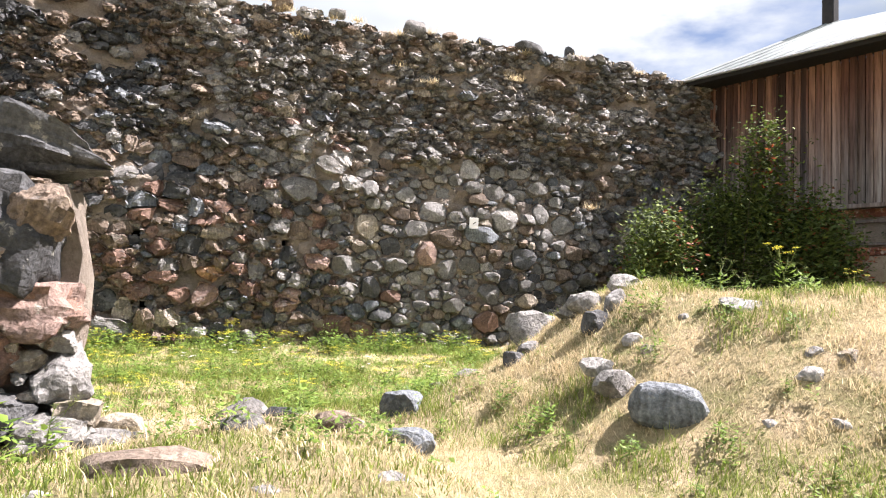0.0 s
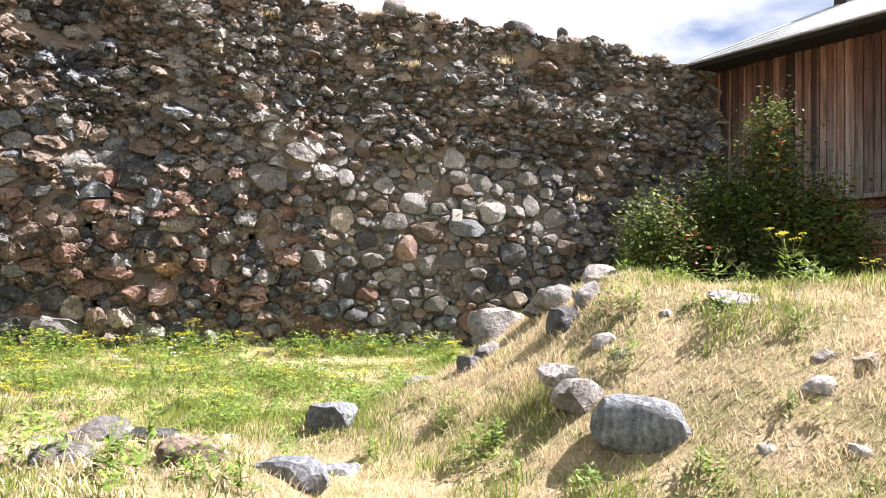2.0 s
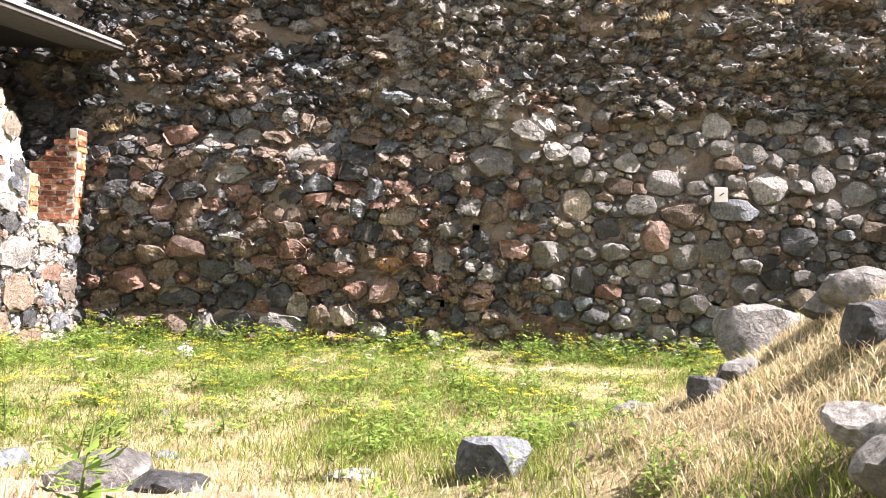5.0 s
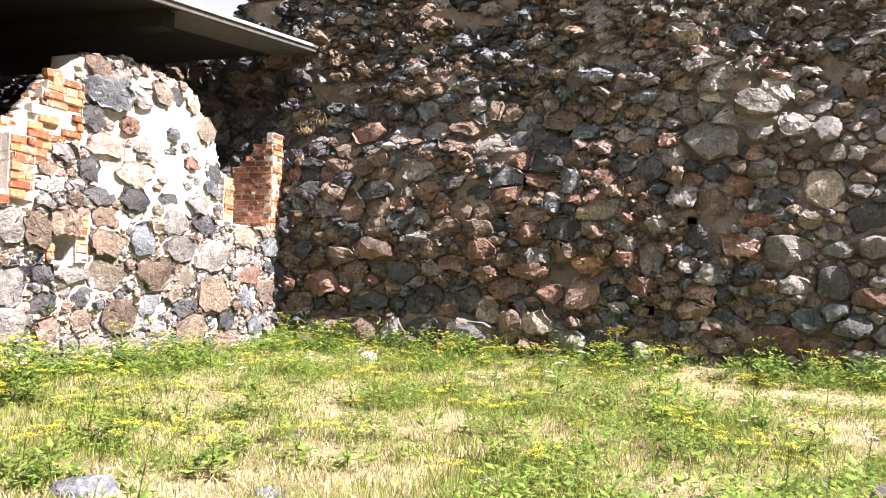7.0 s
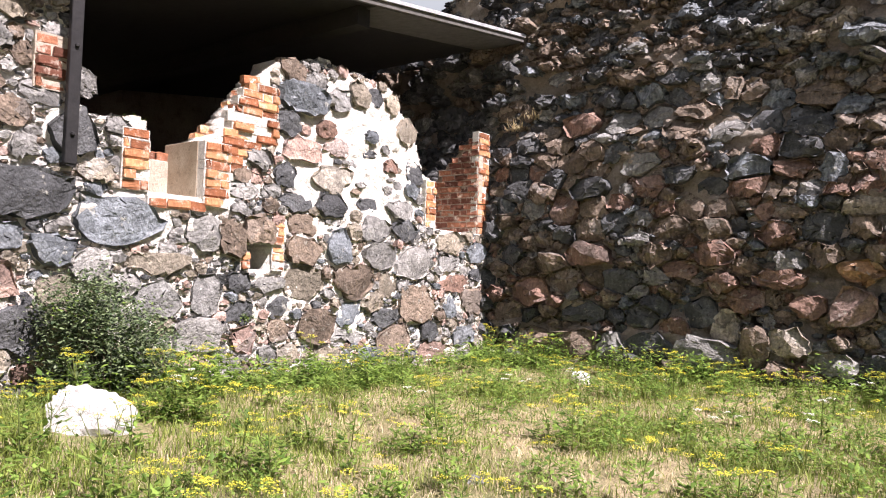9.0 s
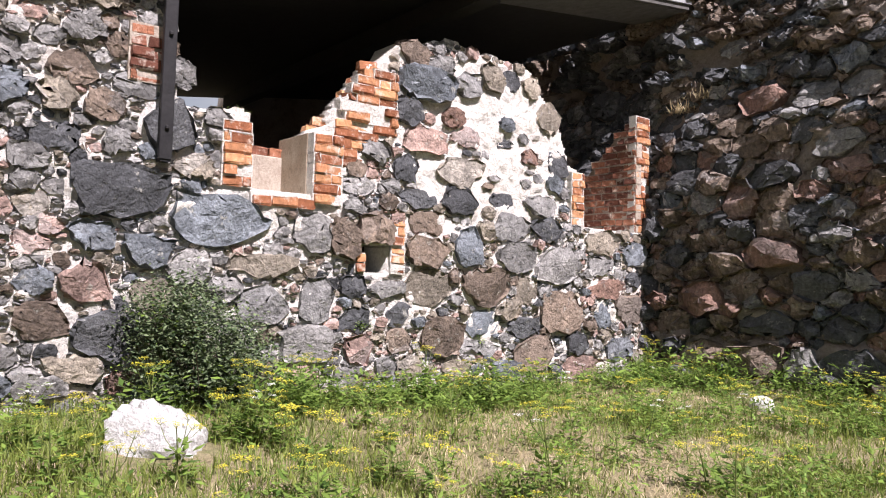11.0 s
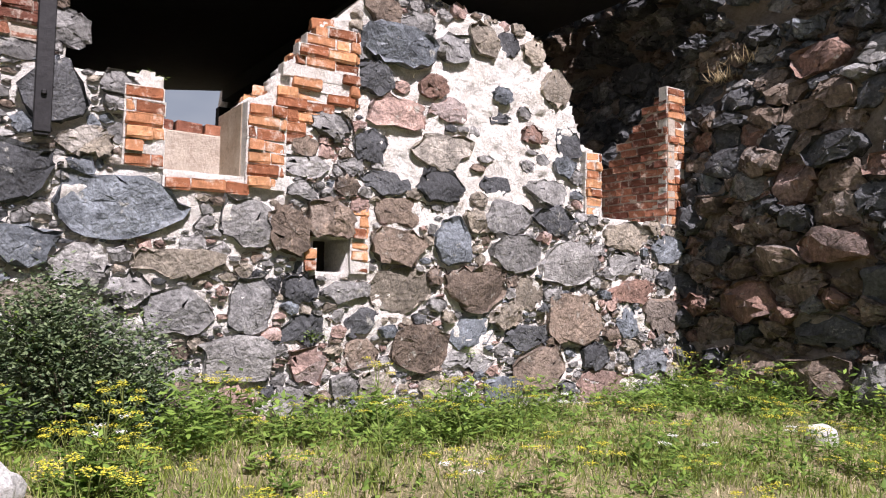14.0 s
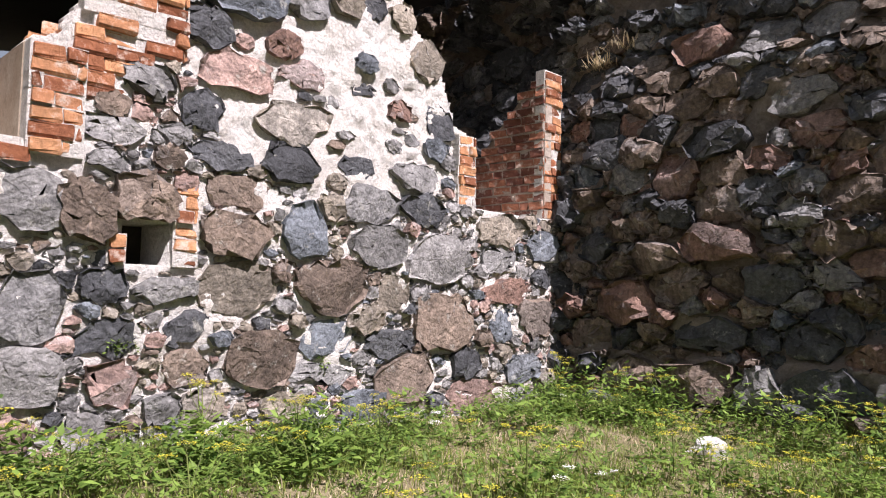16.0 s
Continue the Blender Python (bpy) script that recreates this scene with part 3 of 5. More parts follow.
west_stone(12.46, 2.32, 0.40, 0.19, 'D')
west_stone(13.47, 2.88, 0.37, 0.34, 'D')
west_stone(11.99, 3.65, 0.46, 0.31, 'G')
west_stone(12.38, 3.81, 0.36, 0.34, 'T')
west_stone(11.19, 3.85, 0.40, 0.29, 'B')
west_stone(11.57, 3.78, 0.43, 0.24, 'G')
west_stone(13.05, 3.84, 0.35, 0.30, 'T')
west_stone(12.70, 3.84, 0.33, 0.26, 'D')
west_stone(13.34, 3.46, 0.45, 0.40, 'T')
west_stone(12.98, 2.92, 0.26, 0.19, 'R')
west_stone(11.12, 0.41, 0.33, 0.25, 'T')
west_stone(10.81, 0.43, 0.28, 0.21, 'G')
west_stone(11.37, 0.17, 0.58, 0.14, 'R')
west_stone(10.30, 0.32, 0.29, 0.26, 'L')


def west_allowed(u, v, r):
    if v + r * 0.5 > float(west_top(np.array(u))) or v < -0.1:
        return False
    if u > 15.02 and 1.25 < v < 1.72:
        return False
    brick = (8.95 < u < 9.32 and v > 2.08) or (9.1 < u < 10.3 and v + r * 0.6 > 1.98) or (9.85 < u < 10.9 and v > 2.12 and v > 2.3 + (u - 10.2) * 0.8 and v < 2.8 + (u - 10.1) * 1.75) or (10.84 < u < 11.06 and 1.35 < v < 1.98) or (10.38 < u < 10.86 and 1.36 < v < 1.72) or (13.62 < u and v > 2.08)
    plaster = ((u - 12.4) / 1.5) ** 2 + ((v - 3.0) / 1.05) ** 2 < 1
    return not brick and not (plaster and (r < 0.05 or (u * 7.3 + v * 3.1) % 1 < 0.965))


west.fill(4.5, 15.4, -0.1, 4.1, ((0.22, 260), (0.15, 900), (0.10, 3000), (0.065, 9000), (0.042, 14000), (0.03, 12000)), west_allowed)
raise_wall(west, wall_west, west_place, west_relief, 0.02,
           lambda u, v, g: str(g.choice(list("GGLLLTTTKBPPDG"))),
           lambda u, v, r, g: min(0.026 + 0.38 * r * g.uniform(0.5, 1.5), 0.125),
           lambda u, v, r: r > 0.085 and u > 8, 1.0)


# north wall: high weathered boulder wall, leaning back a little towards its broken top
def north_place(u, v, d):
    u, v, d = np.broadcast_arrays(np.asarray(u, float), np.asarray(v, float), np.asarray(d, float))
    lean = 0.13 * np.clip(v - 2.4, 0, 9) + 0.05 * np.clip(v - 4.3, 0, 9) + 0.16 * sm(3.4, 3.9, v) * sm(5.5, 4.0, u)
    return np.stack([u, 15.42 + lean - d, v], -1)


def north_relief(u, v):
    courses = 0.11 * vnoise(u * 1.3, v * 4.6, 35) * np.maximum(sm(3.2, 4.4, v), 0.35)
    crumbs = 0.055 * vnoise(u * 5.5, v * 7, 33) + 0.085 * np.abs(vnoise(u * 9, v * 13, 34)) + 0.022 * vnoise(u * 19, v * 21, 36)
    crumbs = crumbs + 0.10 * sm(0.76, 0.70, v) * sm(1.4, 0.4, u)  # plinth
    return 0.20 * vnoise(u * 0.9, v * 1.1, 31) * sm(2.5, 4.5, v) + 0.05 * vnoise(u * 2.3, v * 2.6, 32) + courses + crumbs - 0.02 + 0.25 * np.exp(-((u - 1.3 - 0.8 * (6.44 - v)) / 0.4) ** 2) * sm(3.2, 4.0, v)


def north_top(u):
    t = np.interp(u, [-13, -7.5, -6.3, -5.9, -4.5, 0, 1.5, 3, 4.1, 5.3, 7.1, 8.5, 10.9, 12.7, 14.3, 16],
                  [5.6, 6.1, 6.35, 6.9, 7.7, 7.85, 7.58, 7.62, 7.48, 7.5, 7.42, 7.52, 7.5, 7.32, 7.2, 7.1])
    return t + 0.10 * vnoise(u * 2.1, u * 0, 41) + 0.06 * vnoise(u * 6.3, u * 0, 42)


HOLES = ((-0.52, 2.32), (2.39, 2.30), (-0.3, 0.95), (1.78, 0.94), (-3.97, 2.27), (-1.9, 5.4), (5.68, 5.5), (6.57, 1.05), (-3.9, 3.9), (9.3, 5.2))


def north_inside(u, v):
    ok = v < north_top(u)
    for a, b in HOLES:
        ok = ok & ~((abs(u - a) < 0.075) & (abs(v - b) < 0.07))
    return ok


wall_north = wall_solid("wall_north", north_place, -1.3, np.arange(-12, 15.2, 0.045), np.arange(-0.3, 8.1, 0.045), north_inside, MORTAR_TAN, north_relief,
                        "tall weathered boulder wall with a broken top")
north = Rubble(8, 1.5, 1.6, 0.74, lambda u, v: north_round(u, v))
north_stone = north.lay
north_stone(-0.28, 3.59, 0.42, 0.41, 'D')
north_stone(-2.96, 3.83, 0.63, 0.39, 'R')
north_stone(-1.35, 2.93, 0.44, 0.28, 'D')
north_stone(-0.91, 2.70, 0.42, 0.32, 'D')
north_stone(-0.20, 2.38, 0.29, 0.29, 'R')
north_stone(1.02, 2.42, 0.68, 0.26, 'T')
north_stone(-2.67, 1.80, 0.83, 0.35, 'R')
north_stone(-1.31, 1.59, 0.48, 0.27, 'R')
north_stone(0.87, 1.59, 0.56, 0.30, 'O')
north_stone(-0.01, 1.47, 0.63, 0.26, 'R')
north_stone(-1.00, 1.00, 0.43, 0.47, 'D')
north_stone(-0.68, 0.84, 0.39, 0.44, 'T')
north_stone(-2.88, 0.47, 0.81, 0.43, 'B')
north_stone(-1.67, 0.53, 0.80, 0.39, 'D')
north_stone(-0.90, 0.47, 0.84, 0.42, 'G')
north_stone(-0.30, 0.59, 0.38, 0.58, 'B')
north_stone(0.10, 0.70, 0.55, 0.35, 'T')
north_stone(0.59, 0.46, 0.57, 0.30, 'L')
north_stone(-2.79, 0.95, 0.73, 0.33, 'D')
north_stone(-3.12, 2.48, 0.45, 0.47, 'R')
north_stone(-2.3, 3.80, 0.52, 0.38, 'G')
north_stone(-1.75, 3.84, 0.5, 0.36, 'G')
north_stone(-1.95, 3.13, 0.60, 0.42, 'G')
north_stone(-0.79, 3.56, 0.52, 0.41, 'G')
north_stone(-2.23, 2.56, 0.41, 0.25, 'R')
north_stone(0.58, 2.90, 0.31, 0.40, 'K')
north_stone(1.86, 2.21, 0.38, 0.27, 'G')
north_stone(1.79, 1.69, 0.34, 0.39, 'G')
north_stone(0.80, 1.16, 0.51, 0.52, 'P')
north_stone(0.32, 1.15, 0.44, 0.31, 'R')
north_stone(2.08, 0.72, 0.25, 0.44, 'D')
north_stone(-3.66, 1.21, 0.66, 0.49, 'R')
north_stone(3.25, 2.29, 0.45, 0.24, 'R')
north_stone(3.02, 2.78, 0.45, 0.32, 'R')
north_stone(5.67, 3.17, 0.68, 0.51, 'G')
north_stone(6.03, 3.58, 0.50, 0.37, 'G')
north_stone(6.61, 4.24, 0.56, 0.53, 'L')
north_stone(7.44, 3.15, 0.76, 0.64, 'L')
north_stone(4.12, 2.75, 0.53, 0.57, 'T')
north_stone(5.22, 2.75, 0.60, 0.38, 'G')
north_stone(5.96, 2.60, 0.77, 0.47, 'B')
north_stone(5.50, 2.19, 0.53, 0.57, 'P')
north_stone(5.99, 1.86, 0.55, 0.49, 'G')
north_stone(6.80, 2.71, 0.89, 0.39, 'K')
north_stone(4.64, 2.34, 0.52, 0.43, 'D')
north_stone(4.23, 1.40, 0.46, 0.49, 'D')
north_stone(4.69, 1.23, 0.51, 0.27, 'R')
north_stone(3.65, 1.86, 0.69, 0.43, 'G')
north_stone(6.54, 1.98, 0.56, 0.41, 'G')
north_stone(5.30, 4.09, 0.43, 0.33, 'G')
north_stone(3.40, 0.59, 0.85, 0.43, 'R')
north_stone(4.07, 0.48, 0.63, 0.44, 'R')
north_stone(7.01, 0.70, 0.66, 0.51, 'R')
north_stone(6.15, 1.07, 0.55, 0.33, 'G')
north_stone(7.93, 4.33, 0.63, 0.48, 'G')
north_stone(8.41, 3.28, 0.46, 0.54, 'G')
north_stone(2.62, 3.46, 0.83, 0.55, 'G')
north_stone(3.25, 3.62, 0.46, 0.40, 'G')
north_stone(3.72, 3.66, 0.42, 0.36, 'L')
north_stone(4.16, 3.60, 0.40, 0.42, 'G')
north_stone(7.06, 1.36, 0.57, 0.52, 'G')
north_stone(7.92, 2.18, 0.65, 0.54, 'D')
north_stone(9.04, 3.05, 0.63, 0.54, 'G')
north_stone(4.99, 3.50, 0.52, 0.37, 'G')
north_stone(4.79, 1.92, 0.52, 0.33, 'G')
north_stone(8.75, 5.60, 0.45, 0.36, 'G')
north_stone(9.2, 5.75, 0.42, 0.30, 'L')
north_stone(7.20, 3.73, 0.58, 0.42, 'G')
north_stone(2.44, 2.05, 0.36, 0.34, 'D')
north_stone(-3.6, 0.46, 0.62, 0.42, 'B')
north_stone(-2.25, 0.46, 0.40, 0.40, 'G')
north_stone(1.15, 0.45, 0.5, 0.36, 'D')


def north_allowed(u, v, r):
    if v + r * 0.3 > float(north_top(np.array(u))) or v < -0.2:
        return False
    if v > 4.0 and r > 0.17 and (u * 5.1 + v * 3.3) % 1 < 0.7:
        return False
    if r < 0.15 and float(vnoise(u * 1.1, v * 1.3, 51)) > (0.15 if v > 4.2 else 0.35 if u < 3 else 0.6):
        return False
    return all(abs(u - a) > 0.06 + r * 0.8 or abs(v - b) > 0.06 + r * 0.6 for a, b in HOLES)


def north_round(u, v):
    """Rounded boulders in the middle, broken stones elsewhere."""
    return float(sm(3.2, 4.4, u) * sm(9.8, 8.8, u) * sm(5.0, 4.3, v)) * 0.75 + 0.1


# Tints by zone; darker ones west and upper left put shade into the colour.
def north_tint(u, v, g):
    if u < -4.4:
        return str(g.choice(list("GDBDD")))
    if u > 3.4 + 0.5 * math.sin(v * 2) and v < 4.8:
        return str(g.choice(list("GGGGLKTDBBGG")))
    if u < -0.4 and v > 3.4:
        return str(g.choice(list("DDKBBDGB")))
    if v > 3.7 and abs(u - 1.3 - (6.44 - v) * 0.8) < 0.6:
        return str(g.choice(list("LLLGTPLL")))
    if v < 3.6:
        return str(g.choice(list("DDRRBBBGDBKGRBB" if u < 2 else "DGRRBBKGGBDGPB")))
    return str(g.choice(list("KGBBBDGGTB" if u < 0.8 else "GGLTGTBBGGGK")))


north.fill(-12.5, 15.0, -0.2, 4.2, ((0.25, 500), (0.19, 2500), (0.14, 5000), (0.095, 8000), (0.06, 7000), (0.042, 4000)), north_allowed)
# the upper half: flatter broken stones, many standing far out of the eroded mortar
north_high = Rubble(9, 2.2, 1.5, 0.8)
north_high.fill(-12.5, 15.0, 4.25, 7.8, ((0.24, 500), (0.17, 2000), (0.12, 4500), (0.08, 7000), (0.055, 7000)), north_allowed)
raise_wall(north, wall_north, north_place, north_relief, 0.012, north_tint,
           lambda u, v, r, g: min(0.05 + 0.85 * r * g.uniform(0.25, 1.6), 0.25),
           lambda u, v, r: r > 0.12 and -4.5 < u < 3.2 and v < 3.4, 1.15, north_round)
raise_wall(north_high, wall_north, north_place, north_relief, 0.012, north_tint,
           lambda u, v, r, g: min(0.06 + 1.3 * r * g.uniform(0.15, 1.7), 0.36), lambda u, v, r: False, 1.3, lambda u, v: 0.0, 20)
# Black panels behind the openings: the holes' inner shade is in their colour.
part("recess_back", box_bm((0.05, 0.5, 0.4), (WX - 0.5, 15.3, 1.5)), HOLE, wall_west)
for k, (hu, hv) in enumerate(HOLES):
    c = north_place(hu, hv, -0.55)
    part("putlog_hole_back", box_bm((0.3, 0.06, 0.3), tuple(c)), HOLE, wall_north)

# small white sign on the north wall
sign = tagged(new("wall_sign"), "small white square sign fixed to the boulder wall", "sign")
sign.matrix_world = pose(6.5, 15.05, 2.93)
part("plate", box_bm((0.22, 0.02, 0.25), (0, 0, 0), 0.004), SIGN, sign)
part("mark", box_bm((0.09, 0.006, 0.018), (0.01, -0.013, 0.0), 0, pose(0, 0, 0, 0, -35, 0)), SIGN_INK, sign, "small dark arrow-like mark")
part("fixing", box_bm((0.03, 0.28, 0.03), (0, 0.15, 0)), STEEL, sign)


# ---- brickwork ----
def brick_mesh(length, name):
    bm = box_bm((length, 0.12, 0.086), (0, 0, 0), 0.008)
    rng = random.Random(length)
    for v in bm.verts:
        v.co += Vector((rng.uniform(-1, 1), rng.uniform(-1, 1), rng.uniform(-1, 1))) * 0.010
    me = bpy.data.meshes.new(name)
    bm.to_mesh(me)
    bm.free()
    return me


BRICK_MESH = {}


def brick(parent, length, m, mat):
    key = (round(length, 2), mat.name)
    if key not in BRICK_MESH:
        BRICK_MESH[key] = brick_mesh(key[0], "brick")
        BRICK_MESH[key].materials.append(mat)
    ob = new("brick", BRICK_MESH[key])
    ob.parent = parent
    ob.matrix_local = m
    return ob


def brick_face(parent, origin, turn, u0, u1, v0, v1, mat=None, limit=None, seed=1, worn=0.018):
    """Courses of brick on an upright face; origin: where u = 0, z = 0; turn: degrees of its u axis about z."""
    rng = random.Random(seed)
    base = Matrix.Translation(origin) @ pose(0, 0, 0, 0, 0, turn)
    joints = bmesh.new()
    k, v = 0, v0 + 0.045
    while v < v1 - 0.03:
        u = u0 - (0.0 if k % 2 else 0.07)
        while u < u1 - 0.022:
            long = 0.125 if (k + int(u * 10)) % 3 == 0 else 0.255
            a, b = max(u, u0), min(u + long, u1)
            if rng.random() > 0.025 and b - a > 0.022 and (limit is None or limit((a + b) / 2, v)):
                brick(parent, b - a, base @ pose((a + b) / 2, 0.045 + rng.uniform(-worn, worn), v + rng.uniform(-0.004, 0.004), 0, 0, rng.uniform(-2, 2)), mat or BRICK)
            if b - a > 0.03 and (limit is None or limit((a + b) / 2, v)):
                deep = 0.055 + rng.uniform(-0.006, 0.008) + worn * 0.35
                bmesh.ops.create_cube(joints, size=1.0, matrix=base @ Matrix.Translation(((a + b) / 2, deep, v)) @ Matrix.Diagonal((b - a + 0.026, 0.12, 0.108, 1)))
            u += long + 0.012
        v += 0.099
        k += 1
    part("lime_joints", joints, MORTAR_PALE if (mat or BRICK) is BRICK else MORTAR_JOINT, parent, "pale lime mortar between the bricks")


# faces towards the yard have their u axis along +y
face = (WX + 0.02, 0, 0)
jamb = (WX - 0.05, 0, 0)
brick_face(wall_west, face, 90, 8.99, 9.26, 2.14, 2.76, seed=2)
brick_face(wall_west, face, 90, 9.28, 9.92, 1.99, 2.10, seed=3)
brick_face(wall_west, face, 90, 9.91, 10.22, 2.06, 2.76, seed=4)
brick_face(wall_west, jamb, 90, 10.16, 10.92, 2.26, 3.6, BRICK, lambda u, v: v < 2.72 + (u - 10.1) * 1.75 and v > 2.3 + (u - 10.2) * 0.8, 5, 0.03)
brick_face(wall_west, face, 90, 10.86, 11.02, 1.40, 1.98, seed=6)
brick_face(wall_west, face, 90, 10.42, 10.52, 1.40, 1.62, seed=7)
brick_face(wall_west, face, 90, 13.69, 13.92, 2.12, 2.84, seed=8)
brick_face(wall_west, jamb, 90, 8.18, 8.45, 2.95, 3.5, BRICK_DARK, None, 9, 0.03)
# broken brick ends stepping up the flank of the window gap
for k in range(16):
    rr = random.Random(900 + k)
    brick(wall_west, rr.choice((0.2, 0.255, 0.13)), pose(WX - 0.12 - rr.uniform(0.0, 0.3), 10.08 + 0.036 * k + rr.uniform(-0.05, 0.09), 2.76 + 0.056 * k, rr.uniform(-8, 8), rr.uniform(-8, 8), rr.uniform(-25, 25) + 90 * (k % 2)), BRICK)
# lining of the small square niche, coloured dark for the shade inside it
part("niche_back", box_bm((0.05, 0.4, 0.4), (WX - 0.5, 10.68, 1.54)), EARTH_SHADE, wall_west)
part("niche_floor", box_bm((0.5, 0.36, 0.03), (WX - 0.30, 10.68, 1.385)), EARTH_SHADE, wall_west)

# brick pier at the north end of the doorway gap
pier = tagged(new("brick_pier"), "broken red brick door jamb with worn lime joints", "brick pier", kind="structure")
core = bmesh.new()
prof = [(-4.66, 2.1), (-4.66, 3.70), (-4.75, 3.66), (-5.0, 3.5), (-5.3, 3.22), (-5.6, 2.9), (-5.9, 2.5), (-5.9, 2.1)]
lo = [core.verts.new((x, 15.16, z)) for x, z in prof]
hi = [core.verts.new((x, 15.5, z)) for x, z in prof]
core.faces.new(lo)
core.faces.new(hi[::-1])
for k in range(len(prof)):
    core.faces.new((lo[k], hi[k], hi[(k + 1) % len(prof)], lo[(k + 1) % len(prof)]))
bmesh.ops.recalc_face_normals(core, faces=core.faces[:])
part("mortar_core", core, PLASTER, pier)
# Jamb side: darker brick and joints, with its shade put into their colour.
brick_face(pier, (0, 15.115, 0), 0, -5.85, -4.585, 2.12, 3.85, BRICK_DARK, lambda u, v: v < np.interp(u, [-5.9, -5.3, -5.0, -4.75, -4.5], [2.5, 3.2, 3.5, 3.72, 3.85]), 12, 0.008)
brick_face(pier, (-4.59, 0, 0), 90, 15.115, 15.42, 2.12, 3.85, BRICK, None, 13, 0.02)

# low parapet inside the window gap, brick-topped plaster
parapet = tagged(new("window_parapet"), "plastered parapet with brick coping in the window gap", "parapet", kind="structure")
part("plaster_face", box_bm((0.3, 0.72, 0.50), (-5.35, 9.6, 2.32), 0.01), MORTAR_JOINT, parapet)
for k in range(3):
    brick(parapet, 0.23, Matrix.Translation((-5.27, 9.38 + k * 0.245, 2.615)) @ pose(0, 0, 0, 0, 0, 90), BRICK_DARK)
part("plaster_reveal", box_bm((0.62, 0.03, 0.64), (-4.97, 9.905, 2.44), 0.006), PLASTER, parapet)

# ---- shelter roof over the ruin ----
ROOF_S = 0.15


def roof_z(y):
    return 5.40 + ROOF_S * (y - 15.7)


def slab(name, x0, x1, y0, y1, lift, thick, mat, parent, label=""):
    bm = bmesh.new()
    c = [bm.verts.new((x, y, roof_z(y) + lift + dz)) for dz in (0, thick) for x, y in ((x0, y0), (x1, y0), (x1, y1), (x0, y1))]
    for f in ((3, 2, 1, 0), (4, 5, 6, 7), (0, 1, 5, 4), (1, 2, 6, 5), (2, 3, 7, 6), (3, 0, 4, 7)):
        bm.faces.new([c[k] for k in f])
    return part(name, bm, mat, parent, label)


shelter = tagged(new("shelter_roof"), "dark protective roof with a bright tin edge over the ruin", "roof", kind="structure")
# Deck is coloured as dark as the shade beneath it.
slab("roof_deck", -12.2, -4.20, 4.6, 15.72, 0.0, 0.10, NEAR_BLACK, shelter, "near-black roof deck with the shade in its colour")
# Paler than the deck: its colour includes light reflected up to the eave.
slab("eave_soffit", -5.0, -4.20, 12.1, 15.70, -0.03, 0.026, EAVE, shelter, "grey boarded eave underside")
slab("tin_edge", -4.20, -4.12, 4.6, 15.74, 0.055, 0.05, TIN, shelter, "bright tin edge strip")
slab("edge_board", -4.20, -4.15, 4.6, 15.72, -0.02, 0.07, EAVE, shelter)
part("cross_beam", box_bm((7.6, 0.22, 0.26), (-8.15, 12.05, 4.72)), NEAR_BLACK, shelter, "black timber beam")
part("far_post", box_bm((0.2, 0.2, 4.3), (-11.9, 11.95, 2.3)), NEAR_BLACK, shelter)
post = tagged(new("steel_post"), "dark steel roof post standing against the stone wall", "post")
post.parent = None
part("bar", box_bm((0.06, 0.11, 1.98), (WX + 0.09, 8.45, 3.27), 0.006), STEEL, post)
for k, z in enumerate((2.55, 3.35)):
    part("bolt", box_bm((0.03, 0.035, 0.035), (WX + 0.13, 8.45, z), 0.008), STEEL, post)
part("foot_bracket", box_bm((0.16, 0.08, 0.03), (WX + 0.03, 8.45, 2.28)), STEEL, post)

# inside of the ruin
wall_inner = mesh_object("wall_inner", [(x, y, z) for x in (-12.6, -12.0) for y, z in ((4.6, -0.2), (15.5, -0.2), (15.5, 5.45), (12.1, 4.94), (12.0, 4.1), (9.75, 4.1), (9.7, 4.58), (4.6, 3.82))],
                         [(0, 7, 6, 5, 4, 3, 2, 1), (8, 9, 10, 11, 12, 13, 14, 15)] + [(k, (k + 1) % 8, 8 + (k + 1) % 8, 8 + k) for k in range(8)], MORTAR_TAN, smooth=False)
tagged(wall_inner, "shaded inner wall of the roofed ruin", "wall", kind="structure")
# Added out of view: closes the south side so the inside stays dark.
wall_cross = part("wall_cross", box_bm((7.8, 0.6, 4.2), (-8.4, 4.5, 1.8)), MORTAR_TAN, None)
tagged(wall_cross, "unseen wall added to keep light out of the roofed ruin", "wall", kind="structure")
earth = part("inner_floor", box_bm((6.4, 10.6, 0.1), (-9.0, 10.0, 0.3)), EARTH_SHADE, None)
tagged(earth, "dark earth floor under the shelter roof", "floor", kind="structure")


